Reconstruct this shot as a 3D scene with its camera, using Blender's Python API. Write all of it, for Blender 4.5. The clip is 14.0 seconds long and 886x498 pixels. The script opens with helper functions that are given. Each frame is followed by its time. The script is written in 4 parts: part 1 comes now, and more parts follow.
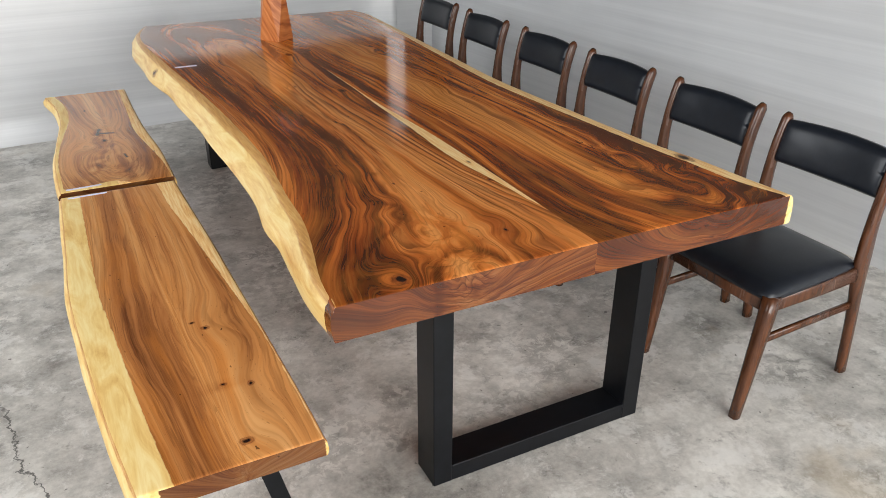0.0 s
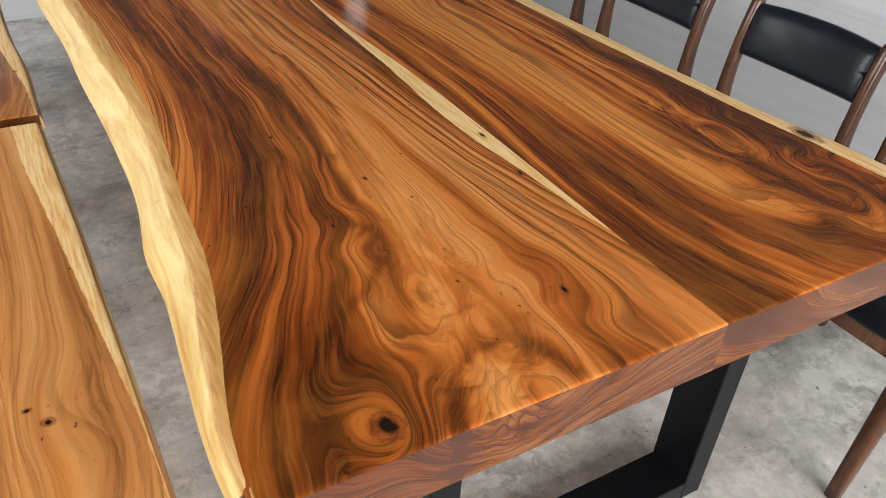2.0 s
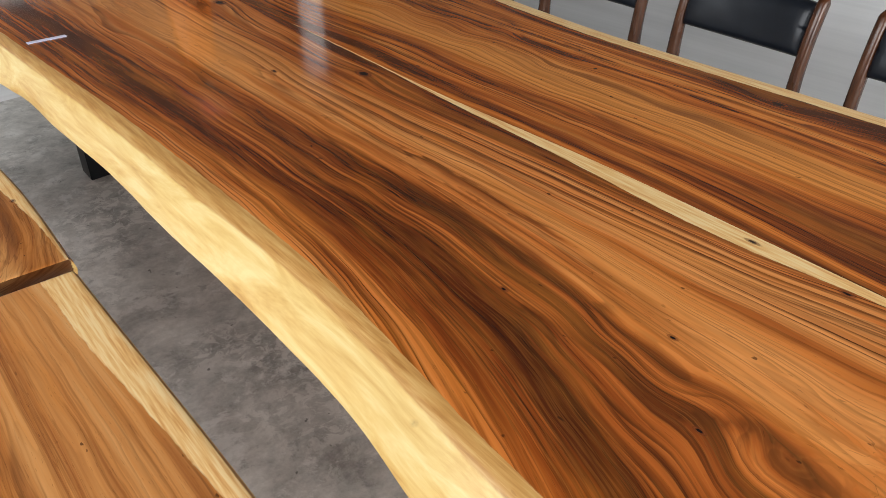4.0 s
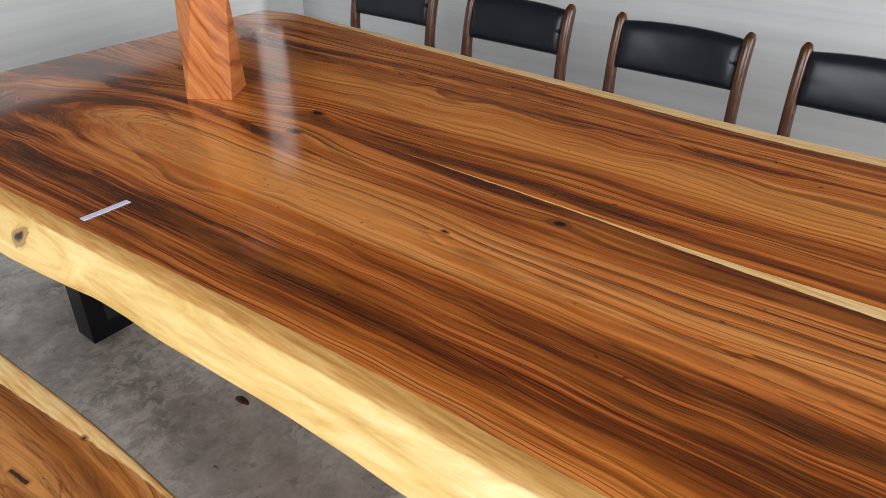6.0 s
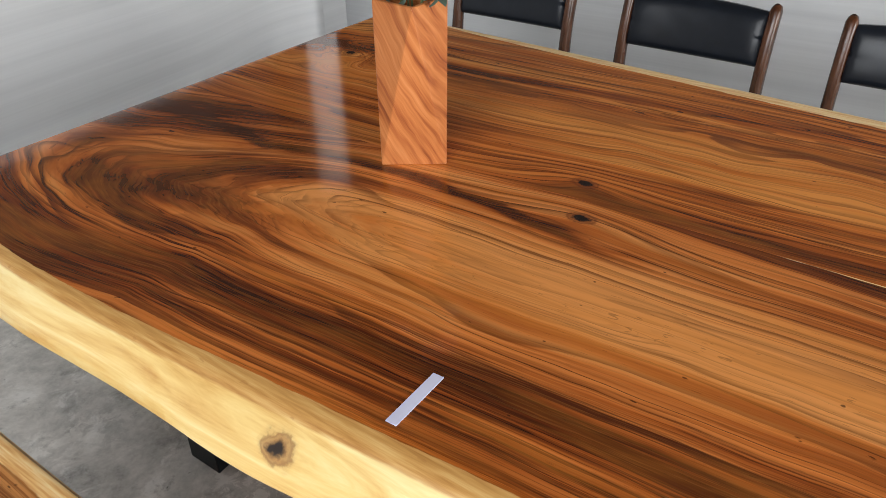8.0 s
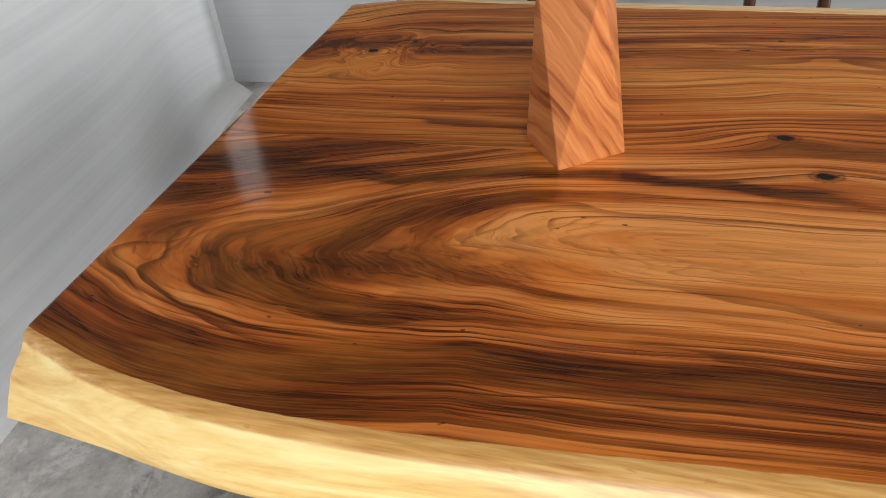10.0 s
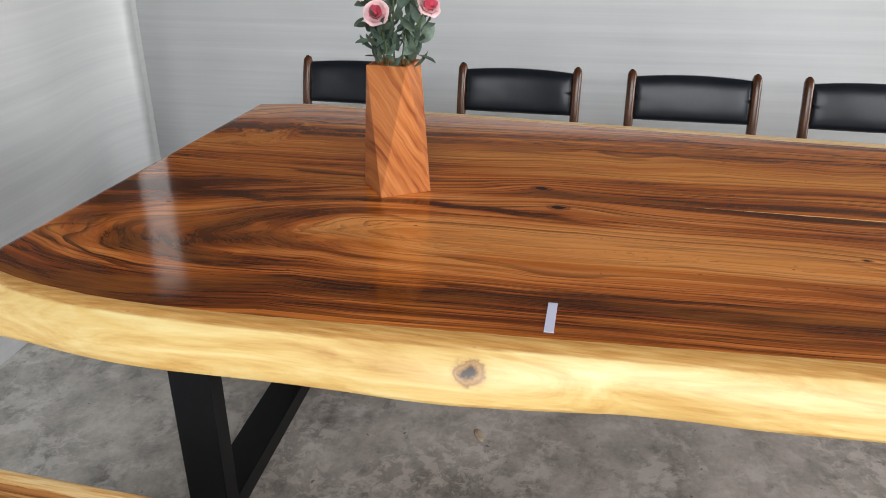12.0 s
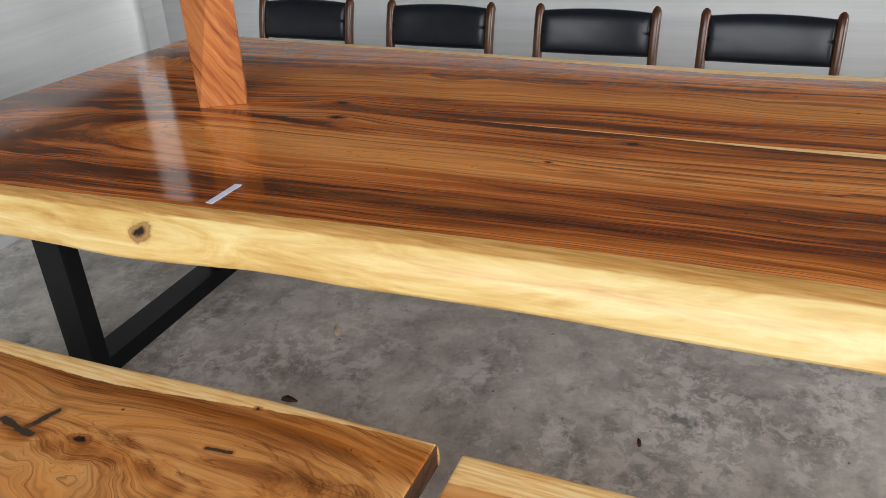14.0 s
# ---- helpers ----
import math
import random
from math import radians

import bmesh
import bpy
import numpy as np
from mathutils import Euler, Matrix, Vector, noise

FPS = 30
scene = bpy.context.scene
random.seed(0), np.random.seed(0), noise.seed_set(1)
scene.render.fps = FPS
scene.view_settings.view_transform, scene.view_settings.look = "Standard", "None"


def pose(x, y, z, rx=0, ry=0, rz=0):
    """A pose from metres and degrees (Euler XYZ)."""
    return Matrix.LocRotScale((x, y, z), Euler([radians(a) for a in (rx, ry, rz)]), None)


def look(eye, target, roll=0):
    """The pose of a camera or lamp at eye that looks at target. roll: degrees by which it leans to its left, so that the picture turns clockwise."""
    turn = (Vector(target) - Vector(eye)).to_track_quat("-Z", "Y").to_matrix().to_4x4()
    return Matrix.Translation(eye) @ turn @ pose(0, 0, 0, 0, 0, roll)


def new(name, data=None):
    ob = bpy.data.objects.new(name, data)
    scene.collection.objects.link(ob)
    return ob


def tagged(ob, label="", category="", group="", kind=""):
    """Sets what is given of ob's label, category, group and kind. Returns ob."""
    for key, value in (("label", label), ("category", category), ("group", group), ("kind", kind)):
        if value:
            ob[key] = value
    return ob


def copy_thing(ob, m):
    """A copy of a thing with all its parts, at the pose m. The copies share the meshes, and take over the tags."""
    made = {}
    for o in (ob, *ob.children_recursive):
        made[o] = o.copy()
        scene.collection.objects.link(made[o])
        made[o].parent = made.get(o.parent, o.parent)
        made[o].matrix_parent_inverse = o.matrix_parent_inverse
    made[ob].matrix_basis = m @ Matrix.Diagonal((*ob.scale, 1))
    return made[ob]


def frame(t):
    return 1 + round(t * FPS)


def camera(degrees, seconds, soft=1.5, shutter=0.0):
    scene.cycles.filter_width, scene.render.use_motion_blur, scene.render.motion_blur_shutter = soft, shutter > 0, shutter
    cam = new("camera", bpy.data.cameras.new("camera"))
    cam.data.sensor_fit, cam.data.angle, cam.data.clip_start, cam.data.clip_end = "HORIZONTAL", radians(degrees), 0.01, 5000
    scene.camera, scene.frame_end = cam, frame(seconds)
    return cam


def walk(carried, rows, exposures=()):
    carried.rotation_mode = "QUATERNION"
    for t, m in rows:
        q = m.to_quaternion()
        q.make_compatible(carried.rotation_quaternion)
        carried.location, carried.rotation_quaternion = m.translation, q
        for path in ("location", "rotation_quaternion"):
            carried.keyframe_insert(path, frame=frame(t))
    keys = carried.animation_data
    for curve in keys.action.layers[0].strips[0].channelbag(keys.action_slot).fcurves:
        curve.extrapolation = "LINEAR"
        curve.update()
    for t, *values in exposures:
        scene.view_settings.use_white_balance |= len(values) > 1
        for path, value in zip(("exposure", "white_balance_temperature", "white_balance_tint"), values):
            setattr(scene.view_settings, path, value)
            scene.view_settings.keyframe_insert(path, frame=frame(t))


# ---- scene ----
cam = camera(60.0, 14.0, soft=0.9)
PATH = [
    (0, (-0.416, -1.294, 1.573), (0.401, 0.293, 0.67), 0.3),
    (0.5, (-0.383, -1.029, 1.555), (0.468, 0.521, 0.62), 0.4),
    (1, (-0.258, -0.791, 1.491), (0.638, 0.689, 0.486), 1.5),
    (1.5, (-0.134, -0.61, 1.453), (0.747, 0.818, 0.365), 3.4),
    (2, (-0.1, -0.483, 1.425), (0.763, 0.907, 0.275), 3.9),
    (2.5, (-0.178, -0.324, 1.42), (0.728, 1.034, 0.265), 3.5),
    (3, (-0.266, -0.192, 1.424), (0.688, 1.132, 0.268), 2.7),
    (3.5, (-0.289, -0.028, 1.377), (0.72, 1.278, 0.247), 1.7),
    (4, (-0.313, 0.177, 1.384), (0.75, 1.456, 0.274), 0.4),
    (4.2, (-0.313, 0.251, 1.371), (0.76, 1.533, 0.273), -0.8),
    (6.3, (-0.432, 1.060, 1.402), (0.897, 2.167, 0.401), -0.7),
    (6.5, (-0.427, 1.147, 1.400), (0.912, 2.237, 0.391), -0.5),
    (7, (-0.446, 1.355, 1.410), (0.888, 2.432, 0.366), -0.6),
    (7.5, (-0.446, 1.575, 1.394), (0.893, 2.614, 0.331), -0.8),
    (8, (-0.385, 1.814, 1.375), (0.978, 2.806, 0.299), -1.0),
    (8.5, (-0.365, 2.035, 1.343), (1.021, 2.979, 0.253), -0.8),
    (8.7, (-0.387, 2.136, 1.346), (1.022, 3.036, 0.248), -1.2),
    (10.8, (-0.572, 2.502, 1.468), (1.011, 2.838, 0.292), -6.7),
    (11, (-0.644, 2.486, 1.489), (0.963, 2.783, 0.336), -5.8),
    (11.5, (-0.786, 2.344, 1.48), (0.896, 2.64, 0.439), -3.3),
    (12, (-0.938, 2.151, 1.357), (0.834, 2.56, 0.524), -0.2),
    (12.5, (-1.042, 2.0, 1.291), (0.701, 2.502, 0.448), -0.8),
    (13, (-1.107, 1.814, 1.275), (0.584, 2.427, 0.4), -2.9),
    (13.5, (-1.05, 1.55, 1.279), (0.601, 2.238, 0.384), -3.2),
    (13.9, (-0.958, 1.344, 1.309), (0.665, 2.07, 0.393), -2.9),
    (14, (-0.938, 1.297, 1.316), (0.680, 2.030, 0.395), -2.9),
]
walk(cam, [(t, look(e, g, r)) for t, e, g, r in PATH],
     exposures=((0, -0.05), (1.5, 0.08), (3, 0.12), (4, 0.05), (6.5, 0.12), (8.5, 0.2), (11, 0.38), (12, 0.14), (13, -0.05), (14, -0.08)))

# ---- light ----
world = bpy.data.worlds.new("world")
scene.world = world
world.use_nodes = True
wn = world.node_tree.nodes
sky = wn.new("ShaderNodeTexSky")
sky.sky_type, sky.sun_disc = "NISHITA", False
sky.sun_elevation, sky.sun_rotation = radians(50), radians(215)
world.node_tree.links.new(sky.outputs["Color"], wn["Background"].inputs["Color"])
wn["Background"].inputs["Strength"].default_value = 0.12


def area_lamp(name, m, sx, sy, power, colour=(1, 1, 1)):
    d = bpy.data.lights.new(name, "AREA")
    d.shape, d.size, d.size_y, d.energy, d.color = "RECTANGLE", sx, sy, power, colour
    ob = new(name, d)
    ob.matrix_world = m
    return ob


# assumed daylight: an unseen high window behind the benches, an unseen wide opening behind the near end of the table
area_lamp("assumed_light_west", look((-3.66, 1.0, 2.8), (0.3, 1.5, 0.6)), 4.4, 2.3, 212, (0.99, 1.0, 1.0))
area_lamp("assumed_light_south", look((0.8, -3.9, 1.75), (0.8, 0.5, 0.5)), 4.4, 2.6, 335, (1.0, 0.98, 0.95))


# ---- materials ----
class Nodes:
    """Short hand for wiring a material."""

    def __init__(self, name):
        self.mat = bpy.data.materials.new(name)
        self.mat.use_nodes = True
        self.t = self.mat.node_tree
        self.bsdf = self.t.nodes["Principled BSDF"]

    def put(self, sock, v):
        if isinstance(v, bpy.types.NodeSocket):
            self.t.links.new(v, sock)
        elif v is not None:
            sock.default_value = v

    def node(self, kind, **kw):
        n = self.t.nodes.new(kind)
        for k, v in kw.items():
            setattr(n, k, v)
        return n

    def math(self, op, a, b=0.5, c=0.5, clamp=False):
        n = self.node("ShaderNodeMath", operation=op, use_clamp=clamp)
        for s, v in zip(n.inputs, (a, b, c)):
            self.put(s, v)
        return n.outputs[0]

    def vec(self, op, a, b=(0, 0, 0)):
        n = self.node("ShaderNodeVectorMath", operation=op)
        self.put(n.inputs[0], a)
        self.put(n.inputs[1], b)
        return n.outputs["Value"] if op in ("LENGTH", "DISTANCE") else n.outputs[0]

    def noise(self, v, scale, detail=4, rough=0.55, distort=0.0, colour=False):
        n = self.node("ShaderNodeTexNoise")
        self.put(n.inputs["Vector"], v)
        n.inputs["Scale"].default_value = scale
        n.inputs["Detail"].default_value = detail
        n.inputs["Roughness"].default_value = rough
        n.inputs["Distortion"].default_value = distort
        return n.outputs["Color" if colour else "Fac"]

    def smooth(self, v, lo, hi):
        n = self.node("ShaderNodeMapRange", interpolation_type="SMOOTHSTEP")
        self.put(n.inputs["Value"], v)
        self.put(n.inputs["From Min"], lo)
        self.put(n.inputs["From Max"], hi)
        return n.outputs[0]

    def ramp(self, f, stops):
        n = self.node("ShaderNodeValToRGB")
        while len(n.color_ramp.elements) < len(stops):
            n.color_ramp.elements.new(0.5)
        for e, (p, c) in zip(n.color_ramp.elements, stops):
            e.position, e.color = p, (*c, 1) if len(c) == 3 else c
        self.put(n.inputs["Fac"], f)
        return n.outputs["Color"]

    def mix(self, f, a, b, how="MIX"):
        n = self.node("ShaderNodeMix", data_type="RGBA", blend_type=how)
        self.put(n.inputs[0], f)
        for s, v in ((n.inputs[6], a), (n.inputs[7], b)):
            self.put(s, (*v, 1) if isinstance(v, tuple) and len(v) == 3 else v)
        return n.outputs[2]

    def xyz(self, v):
        n = self.node("ShaderNodeSeparateXYZ")
        self.put(n.inputs[0], v)
        return n.outputs

    def join(self, x, y, z=0.0):
        n = self.node("ShaderNodeCombineXYZ")
        for s, v in zip(n.inputs, (x, y, z)):
            self.put(s, v)
        return n.outputs[0]

    def bump(self, h, strength, dist=0.002):
        n = self.node("ShaderNodeBump")
        n.inputs["Strength"].default_value = strength
        n.inputs["Distance"].default_value = dist
        self.put(n.inputs["Height"], h)
        self.put(self.bsdf.inputs["Normal"], n.outputs[0])

    def done(self, colour=None, rough=None, metal=None, **kw):
        self.put(self.bsdf.inputs["Base Color"], (*colour, 1) if isinstance(colour, tuple) else colour)
        self.put(self.bsdf.inputs["Roughness"], rough)
        self.put(self.bsdf.inputs["Metallic"], metal)
        for k, v in kw.items():
            self.put(self.bsdf.inputs[k.replace("_", " ")], v)
        return self.mat


def slab_wood(name, shades, sap, knots=(), rough=0.065, spec=0.5, seed=0.0, line=1.0, rings=40.0, cracks=()):
    """Lacquered wood with sapwood edges. The mesh carries grain = (across, along, sapwood) and
    figure = (turn round the pith, bark side, 0)."""
    m = Nodes(name)
    u, v, s = m.xyz(m.node("ShaderNodeAttribute", attribute_name="grain").outputs["Vector"])
    th, side, kind = m.xyz(m.node("ShaderNodeAttribute", attribute_name="figure").outputs["Vector"])
    pos = m.node("ShaderNodeTexCoord").outputs["Object"]
    w = m.math("ADD", m.math("MULTIPLY", th, 0.9), seed)
    sawn = m.smooth(kind, 1.4, 1.6)
    lively = m.math("MULTIPLY_ADD", m.math("MULTIPLY", kind, m.math("SUBTRACT", 1.0, sawn)), -0.80, 1.0)
    # slow and quick waviness of the grain
    wob = m.noise(m.join(m.math("MULTIPLY", u, 3.0), m.math("MULTIPLY", v, 1.5), w), 1.0, 3)
    uw = m.math("ADD", u, m.math("MULTIPLY", m.math("SUBTRACT", wob, 0.5), 0.040))
    wob2 = m.noise(m.join(m.math("MULTIPLY", u, 15.0), m.math("MULTIPLY", v, 7.0), w), 1.0, 3)
    uw = m.math("ADD", uw, m.math("MULTIPLY", m.math("SUBTRACT", wob2, 0.5), 0.006))

    def streak(f, along, off, detail=3, rough_=0.6):
        return m.noise(m.join(m.math("MULTIPLY", uw, f), m.math("MULTIPLY", v, along), m.math("ADD", w, off)), 1.0, detail, rough_)

    broad = streak(8.0, 0.5, 11.0, 3, 0.5)
    mid = streak(30.0, 0.8, 21.0, 4, 0.6)
    fine = streak(110.0, 1.5, 31.0, 3, 0.6)
    fibre = streak(480.0, 9.0, 41.0, 2, 0.6)
    tone = m.node("ShaderNodeAttribute", attribute_name="tone").outputs["Fac"]
    broad = m.math("ADD", m.math("MULTIPLY_ADD", broad, 0.95, 0.025), m.math("MULTIPLY", tone, 1.25))
    f = m.math("ADD", m.math("MULTIPLY_ADD", broad, 0.54, -0.032), m.math("MULTIPLY", mid, 0.52))
    col = m.ramp(f, shades)
    # growth rings: slow darkening, then a sharp return to light
    turn = m.math("ADD", m.math("MULTIPLY", uw, rings), m.math("MULTIPLY", streak(8.0, 0.5, 15.0, 2, 0.5), 7.0))
    saw = m.math("FRACT", turn)
    late = m.math("MULTIPLY", m.smooth(saw, 0.42, 0.95), m.smooth(saw, 1.0, 0.95))
    each = m.noise(m.join(m.math("MULTIPLY", m.math("FLOOR", turn), 3.7), m.math("MULTIPLY", v, 0.45), w), 1.0, 2)
    amt = m.math("MULTIPLY", m.math("MULTIPLY", m.smooth(each, 0.36, 0.62), 0.92 * line), lively)
    amt = m.math("MULTIPLY", amt, m.math("MULTIPLY_ADD", sawn, -0.10, 1.0))
    col = m.mix(m.math("MULTIPLY", late, amt), col, (0.125, 0.026, 0.0058))
    # bundles of fine dark lines
    gate = m.smooth(broad, 0.60, 0.38)
    lines = m.math("MULTIPLY", m.smooth(fine, 0.50, 0.34), m.math("ADD", m.math("MULTIPLY", gate, 0.70), 0.38))
    lines = m.math("MULTIPLY", lines, lively)
    col = m.mix(m.math("MULTIPLY", lines, line), col, (0.085, 0.0175, 0.0042))
    # thin pencilled lines, each with a strength of its own that comes and goes along the trunk
    for count, width, off, deep in ((rings * 1.9, 0.11, 51.0, 0.90), (rings * 3.1, 0.15, 61.0, 0.62)):
        turn2 = m.math("ADD", m.math("MULTIPLY", uw, count), m.math("MULTIPLY", streak(10.0, 0.6, off, 2, 0.5), count * 0.12))
        f2 = m.math("FRACT", turn2)
        thin = m.math("MULTIPLY", m.smooth(f2, 1.0 - 3.2 * width, 1.0 - 0.6 * width), m.smooth(f2, 1.0, 1.0 - 0.5 * width))
        own = m.noise(m.join(m.math("MULTIPLY", m.math("FLOOR", turn2), 5.3), m.math("MULTIPLY", v, 1.1), m.math("ADD", w, off)), 1.0, 3, 0.6)
        own = m.math("MULTIPLY", m.smooth(own, 0.44, 0.63), m.math("MULTIPLY", lively, deep * line))
        col = m.mix(m.math("MULTIPLY", thin, own), col, (0.040, 0.0085, 0.0026))
    vein = m.math("MULTIPLY", m.smooth(m.math("ABSOLUTE", m.math("SUBTRACT", mid, 0.47)), 0.020, 0.004), m.math("ADD", 0.12, m.math("MULTIPLY", gate, 0.6)))
    col = m.mix(m.math("MULTIPLY", vein, line), col, (0.028, 0.008, 0.003))
    col = m.mix(m.math("MULTIPLY", m.smooth(fibre, 0.45, 0.7), 0.14), col, (0.68, 0.25, 0.05))
    # cloudy figure and pores
    cloud = streak(20.0, 2.4, 81.0, 4, 0.55)
    col = m.mix(m.math("MULTIPLY", m.smooth(cloud, 0.46, 0.70), 0.30), col, (0.66, 0.22, 0.030))
    dusk = streak(16.0, 1.3, 71.0, 4, 0.6)
    col = m.mix(m.math("MULTIPLY", m.smooth(dusk, 0.54, 0.72), 0.22), col, (0.13, 0.030, 0.006))
    light = m.math("MULTIPLY", m.math("SUBTRACT", 1.0, lively), 0.30)
    col = m.mix(light, col, (0.78, 0.265, 0.048))
    # sawn ends: dark end grain, deepened in the colour for the shade on them
    col = m.mix(m.math("MULTIPLY", sawn, 0.80), col, (0.042, 0.0085, 0.0030))
    pores = m.smooth(m.noise(m.join(m.math("MULTIPLY", uw, 900.0), m.math("MULTIPLY", v, 45.0), w), 1.0, 1), 0.69, 0.75)
    col = m.mix(m.math("MULTIPLY", pores, 0.35), col, (0.03, 0.012, 0.005))
    fleck = m.smooth(m.noise(m.vec("MULTIPLY", pos, (62, 30, 62)), 1.0, 2, 0.5), 0.735, 0.765)
    col = m.mix(m.math("MULTIPLY", fleck, 0.75), col, (0.035, 0.012, 0.005))
    # sapwood: tan along the heart, pale on the bark side
    edge = m.noise(m.join(m.math("MULTIPLY", v, 22.0), m.math("MULTIPLY", u, 60.0), seed), 1.0, 3)
    sm = m.smooth(m.math("ADD", s, m.math("MULTIPLY", m.math("SUBTRACT", edge, 0.5), 0.45)), 0.42, 0.60)
    sapn = m.noise(m.vec("MULTIPLY", pos, (20, 3.4, 20)), 1.0, 5, 0.62, 1.2)
    sapf = m.noise(m.vec("MULTIPLY", pos, (170, 9, 170)), 1.0, 3, 0.6)
    sapc = m.ramp(m.math("ADD", m.math("MULTIPLY", sapn, 0.8), m.math("MULTIPLY", sapf, 0.2)), sap)
    tan = m.ramp(sapf, ((0.3, (0.40, 0.18, 0.044)), (0.5, (0.55, 0.29, 0.085)), (0.7, (0.66, 0.41, 0.15))))
    worm = m.smooth(m.noise(m.vec("MULTIPLY", pos, (90, 30, 90)), 1.0, 2), 0.70, 0.74)
    tan = m.mix(m.math("MULTIPLY", worm, 0.4), tan, (0.36, 0.15, 0.04))
    sapc = m.mix(m.smooth(m.math("ADD", side, m.math("MULTIPLY", m.math("SUBTRACT", sapn, 0.5), 0.8)), 0.35, 0.75), tan, sapc)
    cream = m.ramp(sapf, ((0.34, (0.74, 0.38, 0.125)), (0.47, (0.87, 0.54, 0.21)), (0.62, (0.95, 0.70, 0.35))))
    sapc = m.mix(m.smooth(side, 1.3, 1.7), sapc, cream)
    col = m.mix(sm, col, sapc)
    for kx, ky, kz, r, stretch in knots:
        d = m.vec("MULTIPLY", m.vec("SUBTRACT", pos, (kx, ky, kz)), (1.0, stretch, 1.0))
        d = m.vec("ADD", d, m.vec("MULTIPLY", m.vec("SUBTRACT", m.noise(pos, 45.0, 3, 0.65, 0.0, True), (0.5, 0.5, 0.5)), (r * 1.5,) * 3))
        ln = m.vec("LENGTH", d)
        halo = m.math("MULTIPLY", m.smooth(ln, r * 1.9, r * 0.7), 0.65)
        col = m.mix(halo, col, (0.20, 0.048, 0.013))
        ringk = m.math("MULTIPLY", m.smooth(m.math("ABSOLUTE", m.math("SUBTRACT", ln, r * 1.25)), r * 0.26, 0.0), 0.45)
        col = m.mix(ringk, col, (0.11, 0.026, 0.008))
        col = m.mix(m.smooth(ln, r, r * 0.45), col, (0.014, 0.007, 0.005))
    # cracks filled with dark resin: (from x, y to x, y, half width)
    for ax, ay, bx, by, r in cracks:
        p = m.vec("MULTIPLY", m.vec("SUBTRACT", pos, (ax, ay, 0.0)), (1.0, 1.0, 0.0))
        p = m.vec("ADD", p, m.vec("MULTIPLY", m.vec("SUBTRACT", m.noise(pos, 45.0, 2, 0.5, 0.0, True), (0.5, 0.5, 0.5)), (r * 1.6, r * 1.6, 0.0)))
        px, py, _ = m.xyz(p)
        dx, dy = bx - ax, by - ay
        q = dx * dx + dy * dy
        t = m.math("ADD", m.math("MULTIPLY", px, dx / q), m.math("MULTIPLY", py, dy / q), clamp=True)
        away = m.vec("LENGTH", m.vec("SUBTRACT", p, m.join(m.math("MULTIPLY", t, dx), m.math("MULTIPLY", t, dy))))
        col = m.mix(m.math("MULTIPLY", m.smooth(away, r * 2.6, r * 0.9), 0.55), col, (0.20, 0.060, 0.016))
        col = m.mix(m.smooth(away, r, r * 0.6), col, (0.045, 0.031, 0.022))
    m.bump(m.math("ADD", m.math("MULTIPLY", fine, 0.3), m.math("MULTIPLY", sapf, m.math("MULTIPLY", sm, 0.8))), 0.07, 0.001)
    smudge = m.noise(pos, 9.0, 4, 0.6)
    r0 = m.math("ADD", rough, m.math("MULTIPLY", smudge, 0.07))
    r1 = m.math("ADD", r0, m.math("MULTIPLY", sm, 0.24))
    return m.done(col, r1, IOR=1.58, Specular_IOR_Level=spec, Specular_Tint=(1.0, 0.94, 0.88, 1))


TABLE_SHADES = ((0.365, (0.060, 0.0110, 0.0026)), (0.435, (0.215, 0.043, 0.0072)), (0.488, (0.46, 0.112, 0.0175)),
                (0.538, (0.68, 0.205, 0.041)), (0.62, (0.82, 0.33, 0.092)))
DARK_SHADES = ((0.365, (0.052, 0.0098, 0.0021)), (0.437, (0.185, 0.037, 0.0052)), (0.490, (0.44, 0.100, 0.0125)),
               (0.540, (0.65, 0.180, 0.026)), (0.625, (0.82, 0.31, 0.065)))
BENCH_SHADES = ((0.33, (0.20, 0.066, 0.018)), (0.43, (0.42, 0.160, 0.046)), (0.51, (0.58, 0.255, 0.078)), (0.64, (0.72, 0.385, 0.145)))
SAP = ((0.30, (0.54, 0.28, 0.074)), (0.41, (0.69, 0.43, 0.138)), (0.51, (0.78, 0.55, 0.205)), (0.64, (0.85, 0.68, 0.32)))


def plain(name, colour, rough, vary=0.2, scale=30.0, bump=0.0, metal=0.0, stretch=(1, 1, 1), spec=0.5):
    m = Nodes(name)
    pos = m.vec("MULTIPLY", m.node("ShaderNodeTexCoord").outputs["Object"], stretch)
    n = m.noise(pos, scale, 5, 0.6)
    lo, hi = [tuple(min(1, c * k) for c in colour) for k in (1 - vary, 1 + vary)]
    if bump:
        m.bump(m.noise(pos, scale * 6, 3), bump, 0.001)
    rg = m.math("ADD", rough - 0.05, m.math("MULTIPLY", m.noise(pos, scale * 0.4, 3), 0.1))
    return m.done(m.ramp(n, ((0.3, lo), (0.7, hi))), rg, metal, Specular_IOR_Level=spec)


